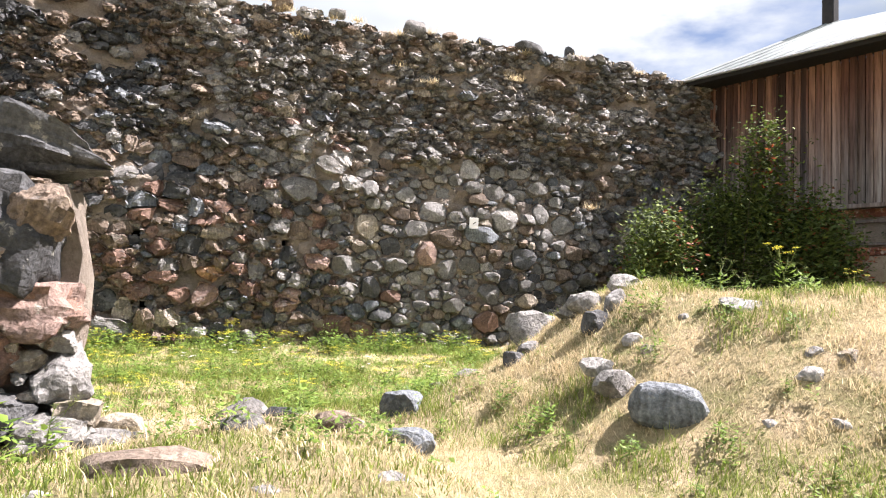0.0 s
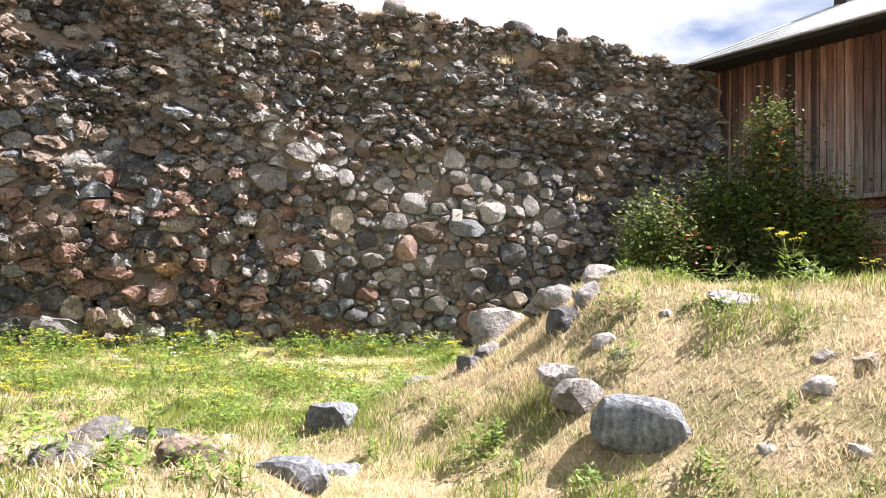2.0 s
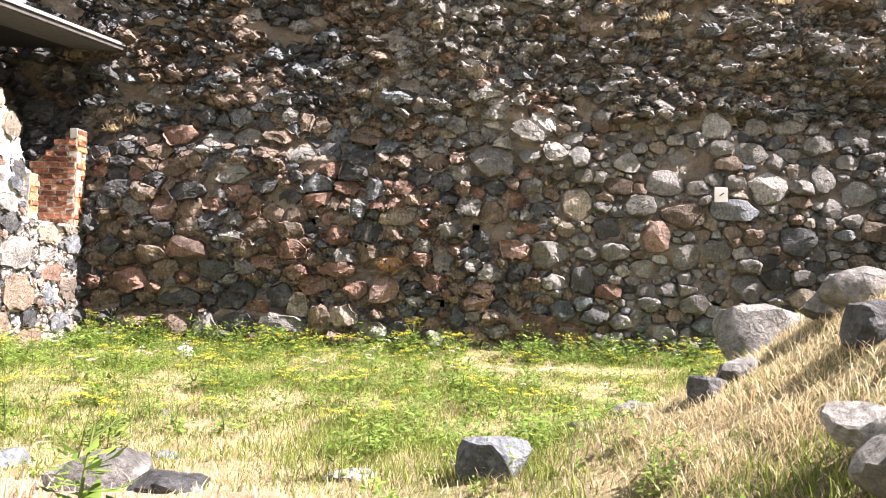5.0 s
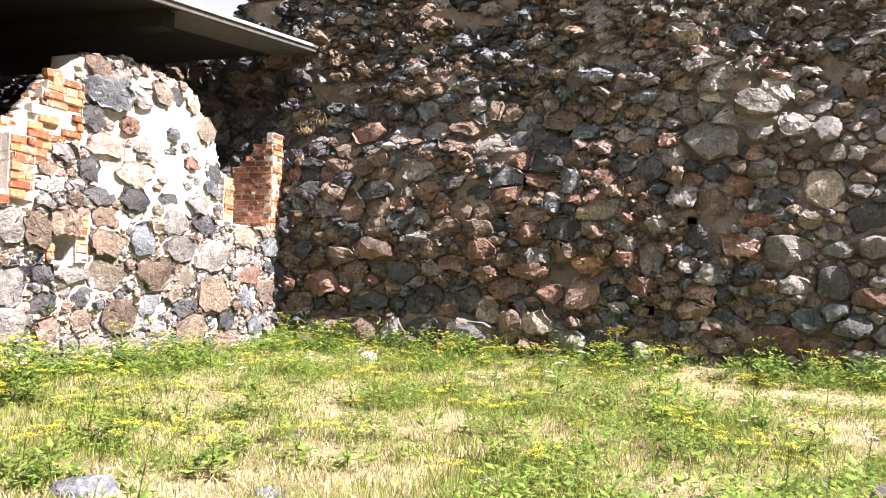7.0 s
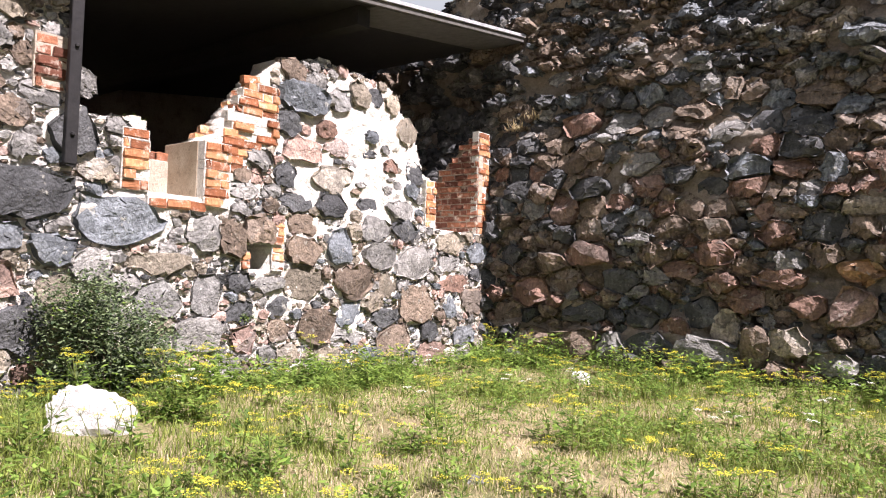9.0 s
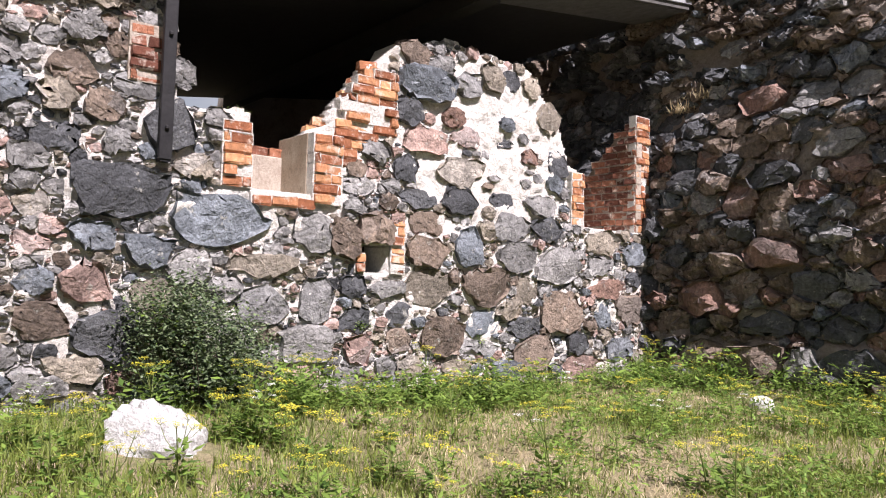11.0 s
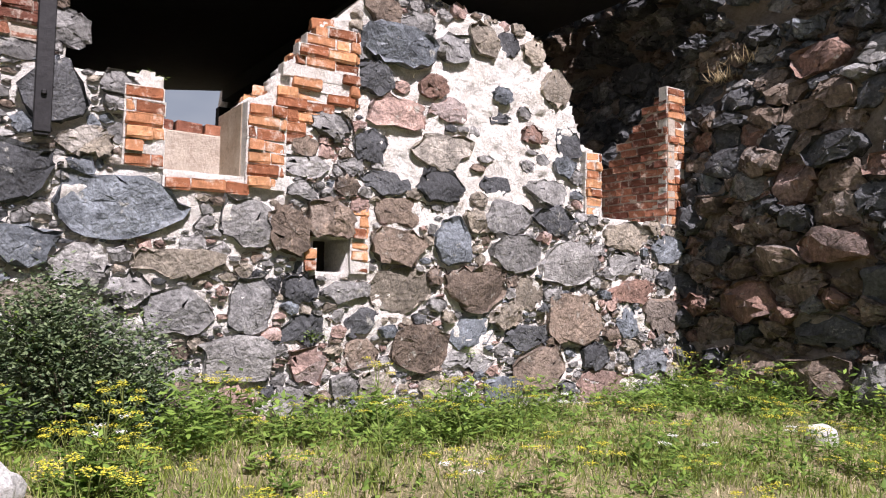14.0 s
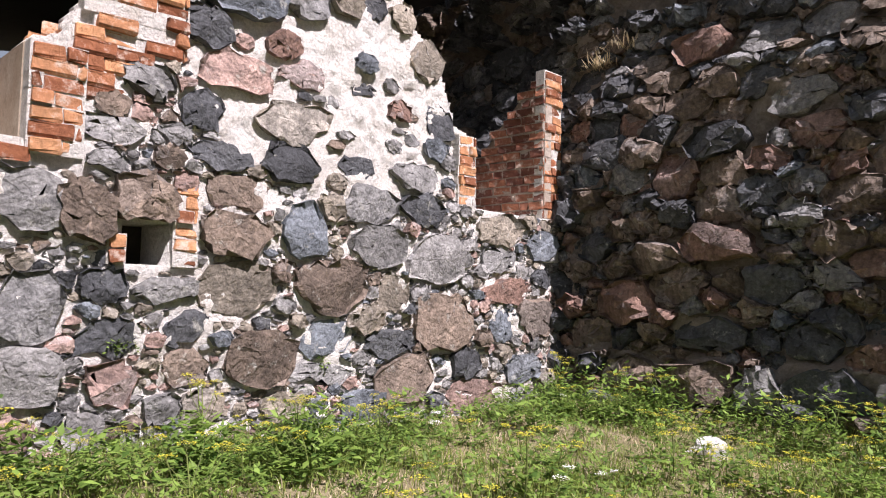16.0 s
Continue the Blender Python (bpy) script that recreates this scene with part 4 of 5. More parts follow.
# ---- wall stub beside the start of the path: large stacked blocks ----
def rock_mesh(w, d, h, seed, mat, cuts=6, rough=0.10, sub=3, flat=False, boxy=0.35, point=0.0):
    rng = random.Random(seed)
    bm = bmesh.new()
    if boxy > 0.7:
        bmesh.ops.create_cube(bm, size=2.0)
        bmesh.ops.subdivide_edges(bm, edges=bm.edges[:], cuts=10, use_grid_fill=True)
    else:
        bmesh.ops.create_icosphere(bm, subdivisions=sub, radius=1.0)
    planes = [(Vector((rng.gauss(0, 1), rng.gauss(0, 1), rng.gauss(0, 0.9))).normalized(), rng.uniform(0.80, 1.12) if boxy > 0.7 else rng.uniform(0.60, 0.92)) for _ in range(cuts)]
    off = Vector((rng.uniform(-50, 50), rng.uniform(-50, 50), 0))
    for v in bm.verts:
        p = v.co * 1.0 if boxy > 0.7 else v.co * (1 - boxy) + v.co / max(abs(c) for c in v.co) * boxy * 0.86
        for nrm, at in planes:
            e = p.dot(nrm) - at
            if e > 0:
                p -= nrm * e
        p *= 1 + rough * noise.noise(p * 1.7 + off) + rough * 0.5 * noise.noise(p * 4.5 + off) + rough * 0.3 * noise.noise(p * 9.0 + off)
        if point:
            p.z *= 1 - point * max(0.0, (p.x + 0.3) / 1.3) ** 1.4
            p.z -= point * 0.35 * max(0.0, p.x)
        v.co = Vector((p.x * w / 2, p.y * d / 2, p.z * h / 2))
    me = bpy.data.meshes.new("rock")
    bm.to_mesh(me)
    bm.free()
    me.materials.append(mat)
    me.polygons.foreach_set("use_smooth", np.full(len(me.polygons), not flat, dtype=bool))
    me.set_sharp_from_angle(angle=radians(26))
    return me


wall_stub = tagged(new("wall_stub"), "broken end of a wall of large stacked blocks", "wall", kind="structure")
mc = box_bm((3.45, 0.6, 1.8), (-2.2, 5.10, 1.05))
bmesh.ops.subdivide_edges(mc, edges=mc.edges[:], cuts=9, use_grid_fill=True)
for v in mc.verts:
    v.co += Vector((0.12 * noise.noise(v.co * 2.3), 0.10 * noise.noise(v.co * 2.9), 0.10 * noise.noise(v.co * 3.7)))
part("mortar_core", mc, MORTAR_TAN, wall_stub)


def block(x, y, z, w, d, h, tint, rz=0, ry=0, seed=0, point=0.0):
    ob = new("block", rock_mesh(w, d, h, seed, STONE[tint], 16, 0.17, boxy=0.75, point=point))
    ob.parent = wall_stub
    ob.matrix_local = pose(x - 0.07, y, z, 0, ry, rz)


# The dark tints here also hold the shade of the stub's south front.
block(-0.72, 5.05, 2.22, 0.92, 0.7, 0.46, "D", 0, 4, 1, 0.8)
block(-1.04, 4.95, 2.02, 0.36, 0.6, 0.30, "T", 0, -15, 11)
block(-0.74, 5.0, 1.96, 0.34, 0.5, 0.14, "B", 0, 0, 21)
block(-0.80, 4.88, 1.64, 0.84, 0.8, 0.74, "D", 8, 6, 33)
block(-0.60, 4.70, 1.80, 0.34, 0.5, 0.36, "B", 14, 20, 34)
block(-0.92, 4.62, 1.52, 0.4, 0.4, 0.44, "B", -8, 0, 35)
block(-0.68, 4.86, 1.25, 0.70, 0.7, 0.34, "R", 0, 3, 3)
block(-0.82, 4.78, 0.97, 0.42, 0.5, 0.30, "R", 0, 0, 5)
block(-0.45, 4.80, 0.84, 0.32, 0.4, 0.36, "G", 12, -14, 4)
block(-0.50, 4.78, 1.08, 0.26, 0.3, 0.13, "L", 0, 8, 6)
block(-0.62, 4.74, 0.96, 0.20, 0.2, 0.12, "T", 0, -10, 7)
block(-0.84, 4.66, 0.66, 0.56, 0.5, 0.34, "D", 0, 5, 8)
block(-0.46, 4.60, 0.58, 0.40, 0.4, 0.22, "G", 20, 12, 9)
block(-0.34, 4.76, 0.66, 0.26, 0.35, 0.16, "T", 0, 12, 10)
for k in range(26):
    rr = random.Random(100 + k)
    block(-1.45 - rr.random() * 2.6, 4.78 + rr.uniform(-0.04, 0.05), 0.35 + (k % 5) * 0.38, rr.uniform(0.35, 0.6), 0.4, rr.uniform(0.25, 0.42), rr.choice("GDBTKR"), 0, 0, 50 + k)
for k in range(30):
    rr = random.Random(200 + k)
    block(-0.45 - rr.random() * 0.6, 4.66 + rr.uniform(0, 0.06), 0.5 + rr.random() * 0.95, rr.uniform(0.06, 0.12), 0.14, rr.uniform(0.05, 0.09), rr.choice("GLTLB"), 0, 0, 80 + k)

# stones standing proud on the broken top of the north wall
for k, (sx, sz, sw, sh, tint) in enumerate(((5.3, 7.55, 0.6, 0.42, "G"), (8.35, 7.55, 0.9, 0.24, "D"), (9.5, 7.6, 0.26, 0.3, "D"), (3.4, 7.62, 0.5, 0.26, "G"), (7.1, 7.5, 0.55, 0.2, "D"), (11.2, 7.5, 0.6, 0.2, "G"), (2.2, 7.65, 0.5, 0.3, "B"), (10.4, 7.55, 0.4, 0.2, "T"), (12.3, 7.38, 0.5, 0.24, "G"), (6.2, 7.5, 0.4, 0.2, "B"))):
    ob = new("stone", rock_mesh(sw, 0.4, sh * 1.3, 600 + k, STONE[tint], 10, 0.08))
    ob.parent = wall_north
    ob.matrix_local = pose(sx, 16.15, sz, 0, (k * 37) % 20 - 10, 0)

# ---- loose rocks ----
ROCKS = [0]


def rock(x, y, w, h, tint, d=None, lift=0.0, rz=None, cuts=11, rough=0.13, boxy=0.35, mid=None):
    ROCKS[0] += 1
    d = d or w * 0.8
    rr = random.Random(ROCKS[0])
    tall = max(h * 1.5, w * 0.4)
    if w < 0.33:
        lift -= h * 0.28
    ob = new("rock", rock_mesh(w * 1.08, d, tall, ROCKS[0] + 300, STONE[tint], cuts, rough, boxy=boxy))
    z = float(ground_z(x, y)) + h * 0.45 - tall * 0.40 + lift
    if mid is not None:
        z = mid + h * 0.3 - tall * 0.4
    ob.matrix_world = pose(x, y, z, rr.uniform(-6, 6), rr.uniform(-6, 6), rr.uniform(-30, 30) if rz is None else rz)
    size = "large" if w > 0.45 else "small"
    tagged(ob, f"{size} {WORDS[tint]} weathered rock half sunk in dry grass", "rock", "loose rocks")
    return ob


rock(4.20, 7.85, 0.70, 0.42, "G", mid=1.04, cuts=7)
rock(4.84, 6.86, 0.40, 0.17, "L", mid=1.60)
rock(4.46, 6.48, 0.30, 0.30, "G", mid=1.40)
rock(4.40, 7.0, 0.40, 0.22, "G", mid=1.38)
rock(4.16, 6.40, 0.32, 0.26, "D", boxy=0.6, mid=1.17)
rock(4.42, 7.20, 0.50, 0.26, "G", lift=0.06)
rock(3.76, 7.05, 0.34, 0.20, "G", mid=0.83)
rock(3.52, 6.95, 0.30, 0.16, "D", mid=0.74)
rock(3.28, 7.48, 0.42, 0.16, "L")
rock(2.92, 7.54, 0.36, 0.14, "G")
rock(2.30, 6.95, 0.46, 0.28, "K", lift=0.06)
rock(3.80, 4.80, 0.60, 0.27, "K", 0.42, rz=-32, cuts=0, rough=0.10, boxy=0.3, mid=0.65)
rock(3.70, 5.38, 0.40, 0.24, "L", rz=10, mid=0.72)
rock(3.66, 5.62, 0.30, 0.14, "L", rz=0, mid=0.84)
rock(0.62, 5.66, 0.42, 0.20, "G", lift=0.06)
rock(0.92, 5.58, 0.32, 0.11, "D", lift=0.04)
rock(1.10, 4.64, 0.34, 0.14, "B", lift=0.04)
rock(1.60, 4.82, 0.44, 0.18, "K", 0.35, mid=0.43)
rock(1.41, 4.40, 0.36, 0.18, "L", 0.3, mid=0.32)
rock(0.52, 4.80, 0.30, 0.13, "G", lift=0.04)
rock(0.00, 3.80, 0.62, 0.14, "B")
rock(-0.22, 5.05, 0.36, 0.18, "T")
rock(-0.05, 4.75, 0.28, 0.13, "D")
rock(5.05, 5.3, 0.46, 0.12, 'L')
rock(5.16, 4.29, 0.23, 0.14, 'T')
rock(4.93, 4.43, 0.18, 0.10, 'G')
rock(4.62, 5.62, 0.14, 0.09, 'L')
rock(4.19, 5.78, 0.26, 0.14, 'L', mid=1.04)
rock(4.18, 5.55, 0.19, 0.14, 'T')
rock(4.66, 3.94, 0.19, 0.10, 'L')
rock(4.26, 4.21, 0.12, 0.06, 'L')
rock(4.76, 4.33, 0.26, 0.11, 'L')
rock(5.36, 5.10, 0.20, 0.06, 'G')
rock(1.09, 3.37, 0.20, 0.11, 'L')
rock(1.19, 8.62, 0.23, 0.12, 'K')
rock(2.08, 8.77, 0.24, 0.11, 'G')
rock(2.17, 6.03, 0.35, 0.16, 'K')
rock(-0.45, 3.47, 0.14, 0.09, 'L')
rock(-0.29, 4.66, 0.35, 0.14, 'G')
rock(-0.16, 5.25, 0.21, 0.10, 'D')
rock(0.47, 3.30, 0.14, 0.06, 'G')
rock(0.96, 4.44, 0.19, 0.09, 'B')
rock(0.59, 5.08, 0.14, 0.08, 'P')
rock(-0.85, 7.39, 0.37, 0.18, 'K')
rock(-0.00, 7.89, 0.28, 0.16, 'K')
rock(3.23, 9.21, 0.46, 0.14, 'L')
rock(1.12, 7.98, 0.26, 0.10, 'G')
rock(1.41, 7.30, 0.38, 0.08, 'L')
rock(1.95, 6.24, 0.22, 0.12, 'K')
rock(-0.57, 9.26, 0.24, 0.14, 'G')
white = rock(-3.02, 8.02, 0.47, 0.40, "W", 0.38, 0.07, rz=42, cuts=14, rough=0.24, boxy=0.8)
tagged(white, "large whitewashed block lying in the weeds", "rock")
tagged(rock(-2.18, 14.12, 0.25, 0.16, "W", 0.22, 0.12, cuts=2, rough=0.05), "small white stone lying in the grass", "rock")

# ---- barn: boarded upper storey on brick, under a sheet-metal roof ----
barn = tagged(new("barn"), "weathered wooden barn on a brick base with metal roof", "barn")
barn.matrix_world = pose(14.0, 15.6, 0, 0, 0, -75)  # local x runs along its front, local y inwards
BASE_TOP = 3.70


def wood_material(name):
    m, n, l, b = nodes_of(name, 0.85)
    co = n.new("ShaderNodeTexCoord").outputs["Object"]
    mp = n.new("ShaderNodeMapping")
    mp.inputs["Scale"].default_value = (14, 14, 0.9)
    l.new(n.new("ShaderNodeNewGeometry").outputs["Position"], mp.inputs["Vector"])
    sep = n.new("ShaderNodeSeparateXYZ")
    l.new(n.new("ShaderNodeNewGeometry").outputs["Position"], sep.inputs[0])
    red = ramp(n, l, chance(n, l), (0.0, (0.04, 0.022, 0.016)), (0.5, (0.13, 0.06, 0.04)), (1.0, (0.25, 0.135, 0.09)))
    grey = ramp(n, l, chance(n, l), (0.0, (0.09, 0.08, 0.077)), (1.0, (0.30, 0.275, 0.26)))
    low = n.new("ShaderNodeMapRange")
    low.inputs["From Min"].default_value, low.inputs["From Max"].default_value = 6.4, 4.3
    l.new(sep.outputs["Z"], low.inputs["Value"])
    wob = n.new("ShaderNodeMath")
    wob.operation = "MULTIPLY"
    l.new(low.outputs[0], wob.inputs[0])
    l.new(ramp(n, l, noise_tex(n, l, mp.outputs[0], 0.5, 4.0), (0.3, 0.5), (0.65, 1.0)), wob.inputs[1])
    c = blend(n, l, red, grey, wob.outputs[0])
    c = blend(n, l, c, ramp(n, l, noise_tex(n, l, mp.outputs[0], 1.0, 6.0, 0.7), (0.3, 0.3), (0.5, 1.0), (0.7, 1.5)), 1.0, "MULTIPLY")
    l.new(c, b.inputs["Base Color"])
    bumped(n, l, b, noise_tex(n, l, mp.outputs[0], 1.2, 6.0), 0.8, 0.015)
    return m


WOOD = wood_material("weathered_boards")
part("wall", box_bm((14, 10, 3.5), (6.6, 5.16, 5.4)), NEAR_BLACK, barn)
bx, bk = -0.4, 0
board_rng = random.Random(4)
while bx < 9.5:
    bw = board_rng.uniform(0.15, 0.21)
    part("board", box_bm((bw - 0.03, 0.03, 3.56 + board_rng.uniform(-0.03, 0.03)), (bx + bw / 2, 0.02 + (bk % 2) * 0.025, BASE_TOP + 1.775), 0.004), WOOD, barn)
    if bk % 2 == 0:
        part("batten", box_bm((0.055, 0.025, 3.42), (bx + bw, -0.018, BASE_TOP + 1.72), 0.004), WOOD, barn)
    bx += bw
    bk += 1
part("ledge", box_bm((14, 0.16, 0.10), (6.6, 0.0, BASE_TOP - 0.05), 0.01), WOOD, barn)
part("brick_base", box_bm((14, 10, 3.9), (6.6, 5.2, 1.66)), MORTAR_TAN, barn, "brick base, partly plastered")
for k in range(36):
    z = 0.1 + k * 0.0985
    for j in range(12):
        u = 2.2 + j * 0.27 + (0.13 if k % 2 else 0)
        if 3.1 < u < 4.3 and 2.72 < z < 3.36:
            continue
        if u > 3.5 and 1.95 + 0.12 * math.sin(u * 3) < z < 2.45 + 0.08 * math.sin(u * 5):
            continue
        brick(barn, 0.255, pose(u, 0.215, z), BRICK_DARK)
part("plaster_patch", box_bm((2.6, 0.05, 0.62), (4.8, 0.20, 2.2), 0.01), PLASTER, barn)
bwin = part("window", box_bm((0.74, 0.05, 0.46), (3.71, 0.24, 3.04)), SIGN, barn, "whitewashed window board")
part("frame", box_bm((0.92, 0.10, 0.07), (3.71, 0.18, 3.30), 0.008), WOOD, bwin)
part("frame", box_bm((0.92, 0.12, 0.07), (3.71, 0.17, 2.78), 0.008), WOOD, bwin)
part("frame", box_bm((0.07, 0.10, 0.46), (3.31, 0.18, 3.04), 0.008), WOOD, bwin)
part("frame", box_bm((0.07, 0.10, 0.46), (4.11, 0.18, 3.04), 0.008), WOOD, bwin)
# roof: eave 0.9 m out, rising inwards to the ridge
EZ, RZ_ = 7.22, 10.0


def sheet(name, pts, mat, parent, thick=0.05, label=""):
    bm = bmesh.new()
    a = [bm.verts.new(p) for p in pts]
    b = [bm.verts.new((p[0], p[1], p[2] + thick)) for p in pts]
    bm.faces.new(a[::-1])
    bm.faces.new(b)
    for k in range(len(pts)):
        j = (k + 1) % len(pts)
        bm.faces.new((a[k], a[j], b[j], b[k]))
    bmesh.ops.recalc_face_normals(bm, faces=bm.faces[:])
    return part(name, bm, mat, parent, label)


# the ridge runs back at a slant from the hip
def roof_line(u):
    """Top end of a seam that starts at u along the eave."""
    k = (u + 1.2) / 15.2
    return (0.4 + 8.6 * k, 4.9 + 3.6 * k, RZ_)


roof = sheet("roof", [(-1.2, -0.9, EZ), (14, -0.9, EZ), (9.0, 8.5, RZ_), (0.4, 4.9, RZ_)], ROOF_TIN, barn, label="grey seamed metal roof")
sheet("roof_end", [(-1.2, -0.9, EZ), (0.4, 4.9, RZ_), (-1.2, 11, EZ)], ROOF_TIN, barn)
for k in range(24):
    u = -0.7 + k * 0.6
    tx_, ty_, tz_ = roof_line(u)
    sheet("seam", [(u, -0.9, EZ + 0.05), (u + 0.03, -0.9, EZ + 0.05), (tx_ + 0.03, ty_, tz_ + 0.05), (tx_, ty_, tz_ + 0.05)], ROOF_TIN, roof, 0.03)
part("fascia", box_bm((15.1, 0.05, 0.12), (6.4, -0.86, EZ - 0.04)), NEAR_BLACK, barn, "black eave board")
part("gutter", box_bm((15.1, 0.09, 0.06), (6.4, -0.95, EZ + 0.03), 0.02), TIN, barn)
sheet("soffit", [(-1.2, -0.88, EZ - 0.04), (14, -0.88, EZ - 0.04), (14, 0.2, EZ - 0.03), (-1.2, 0.2, EZ - 0.03)], NEAR_BLACK, barn, 0.02)
part("chimney", box_bm((0.36, 0.36, 1.6), (0.45, 4.95, RZ_ + 0.7), 0.03), STEEL, barn, "dark metal flue")

# ---- plants ----
prng = np.random.default_rng(17)


def blades(name, x, y, length, width, lean, mat, label, zoff=0.0):
    """Grass as one mesh: every blade a bent tapering strip of five corners."""
    n = len(x)
    z = ground_z(x, y) - 0.015 + zoff
    a, b = prng.uniform(0, 6.283, n), prng.uniform(0, 6.283, n)
    ca, sa = np.cos(a) * width / 2, np.sin(a) * width / 2
    lx, ly = np.cos(b) * lean * length, np.sin(b) * lean * length
    up = length * np.sqrt(np.clip(1 - lean ** 2 * 0.8, 0.1, 1))
    P = np.empty((n, 5, 3))
    P[:, 0] = np.stack([x - ca, y - sa, z], -1)
    P[:, 1] = np.stack([x + ca, y + sa, z], -1)
    mx, my, mz = x + lx * 0.35, y + ly * 0.35, z + up * 0.62
    P[:, 2] = np.stack([mx + ca * 0.75, my + sa * 0.75, mz], -1)
    P[:, 3] = np.stack([mx - ca * 0.75, my - sa * 0.75, mz], -1)
    P[:, 4] = np.stack([x + lx, y + ly, z + up], -1)
    base = np.arange(n)[:, None] * 5
    loops = np.concatenate([base + np.array([[0, 1, 2, 3]]), base + np.array([[3, 2, 4]])], 1).reshape(-1)
    starts = (np.arange(n)[:, None] * 7 + np.array([[0, 4]])).reshape(-1)
    me = bpy.data.meshes.new(name)
    me.vertices.add(n * 5)
    me.loops.add(n * 7)
    me.polygons.add(n * 2)
    me.vertices.foreach_set("co", P.reshape(-1))
    me.loops.foreach_set("vertex_index", loops.astype(np.int32))
    me.polygons.foreach_set("loop_start", starts.astype(np.int32))
    me.update(calc_edges=True)
    me.materials.append(mat)
    return tagged(new(name, me), label, "grass", kind="stuff")


def scatter(n, x0, x1, y0, y1):
    return prng.uniform(x0, x1, n), prng.uniform(y0, y1, n)


def mound(x, y):
    return sm(1.12, 0.75, np.hypot((x - 7.5) / 4.8, (y - 6.6) / 4.2))


def greenness(x, y):
    """0 where the turf is parched, 1 where it is lush."""
    g = 0.50 + 0.5 * vnoise(x * 0.8, y * 0.8, 61) + 0.3 * vnoise(x * 2.7, y * 2.7, 62)
    g = g - 0.62 * mound(x, y) - 0.28 * sm(7.5, 5.5, y) * sm(-1.5, -0.5, x)
    g = g - 0.75 * np.exp(-((x - 0.2) / 1.3) ** 2 - ((y - 5.9) / 0.8) ** 2) - 0.4 * np.exp(-((x - 1.9) / 0.9) ** 2 - ((y - 4.6) / 1.2) ** 2)
    g = g + 0.3 * sm(13.6, 15.2, y) + 0.08 * sm(1.0, -2.0, x) * sm(7.2, 8.5, y) + 0.08 * sm(7, 9, y)
    return np.clip(g, 0.05, 0.95)


def on_lawn(x, y):
    clear = (np.hypot(x + 2.9, y - 8.02) > 0.36) & (np.hypot(x + 2.12, y - 14.0) > 0.26)
    return clear & (x > -4.45) & (y < 15.35) & (y > 0.5) & ~((x < -0.2) & (y > 4.7) & (y < 5.5)) & (x < 13.5 - 0.1 * (y - 12))


gxx, gyy = scatter(400000, -4.5, 9.5, 2.2, 15.4)
far = np.hypot(gxx - 1.8, gyy - 4.5)
keep = on_lawn(gxx, gyy) & (prng.uniform(0, 1, gxx.size) < np.clip(1.25 - far / 14, 0.3, 1)) & ~((gxx > 7.5) & (gyy > 8))
gxx, gyy = gxx[keep], gyy[keep]
green = greenness(gxx, gyy)
sandy = np.exp(-(((gxx - 0.35) / 0.95) ** 2 + ((gyy - 6.05) / 0.6) ** 2) ** 2)
live = prng.uniform(0, 1, gxx.size) > 0.96 * sandy
gxx, gyy, green = gxx[live], gyy[live], green[live]
pick = prng.uniform(0, 1, gxx.size) < green
bare = prng.uniform(0, 1, gxx.size) < (0.3 + 0.9 * green + 0.45 * mound(gxx, gyy)) * (1 - 0.9 * np.exp(-((gxx - 0.3) / 0.8) ** 2 - ((gyy - 6.0) / 0.6) ** 2))
gl_, dl_ = gxx[pick], gyy[pick]
size = prng.uniform(0.45, 1.0, gl_.size) * (0.07 + 0.12 * green[pick]) * (1 - 0.35 * sm(7.0, 5.0, dl_))
blades("green_grass", gl_, dl_, size, prng.uniform(0.005, 0.010, gl_.size), prng.uniform(0.15, 0.75, gl_.size), GRASS, "green meadow grass")
dry = ~pick & bare
sx_, sy_ = gxx[dry], gyy[dry]
size = prng.uniform(0.4, 1.0, sx_.size) * 0.10
blades("dry_grass", sx_, sy_, size, prng.uniform(0.004, 0.009, sx_.size), prng.uniform(0.3, 0.95, sx_.size), STRAW, "parched straw-coloured grass")


# longer dry clumps on the mound and the rubble bank
cx_, cy_ = scatter(4600, -1.0, 9.0, 2.6, 9.5)
ok = on_lawn(cx_, cy_) & (prng.uniform(0, 1, cx_.size) < 0.04 + 0.45 * mound(cx_, cy_) * (vnoise(cx_ * 1.1, cy_ * 1.1, 71) > -0.1)) & (np.hypot(cx_ - 2.1, cy_ - 4.5) > 0.7)
cx_, cy_ = np.repeat(cx_[ok], 44), np.repeat(cy_[ok], 44)
cx_, cy_ = cx_ + prng.normal(0, 0.07, cx_.size), cy_ + prng.normal(0, 0.07, cy_.size)
blades("dry_tufts", cx_, cy_, prng.uniform(0.04, 0.14, cx_.size), prng.uniform(0.004, 0.008, cx_.size), prng.uniform(0.3, 0.97, cx_.size), STRAW, "long parched grass clumps on the mound")
mx_, my_ = scatter(1700, 2.4, 9.0, 2.4, 9.0)
ok = (mound(mx_, my_) > 0.05) & (vnoise(mx_ * 1.4, my_ * 1.4, 72) > 0.05 - 0.5 * sm(0.6, 0.2, mound(mx_, my_)))
mx_, my_ = np.repeat(mx_[ok], 26), np.repeat(my_[ok], 26)
mx_, my_ = mx_ + prng.normal(0, 0.08, mx_.size), my_ + prng.normal(0, 0.08, my_.size)
blades("mound_grass", mx_, my_, prng.uniform(0.05, 0.17, mx_.size), prng.uniform(0.005, 0.009, mx_.size), prng.uniform(0.2, 0.8, mx_.size), GRASS, "sparse green grass on the mound")


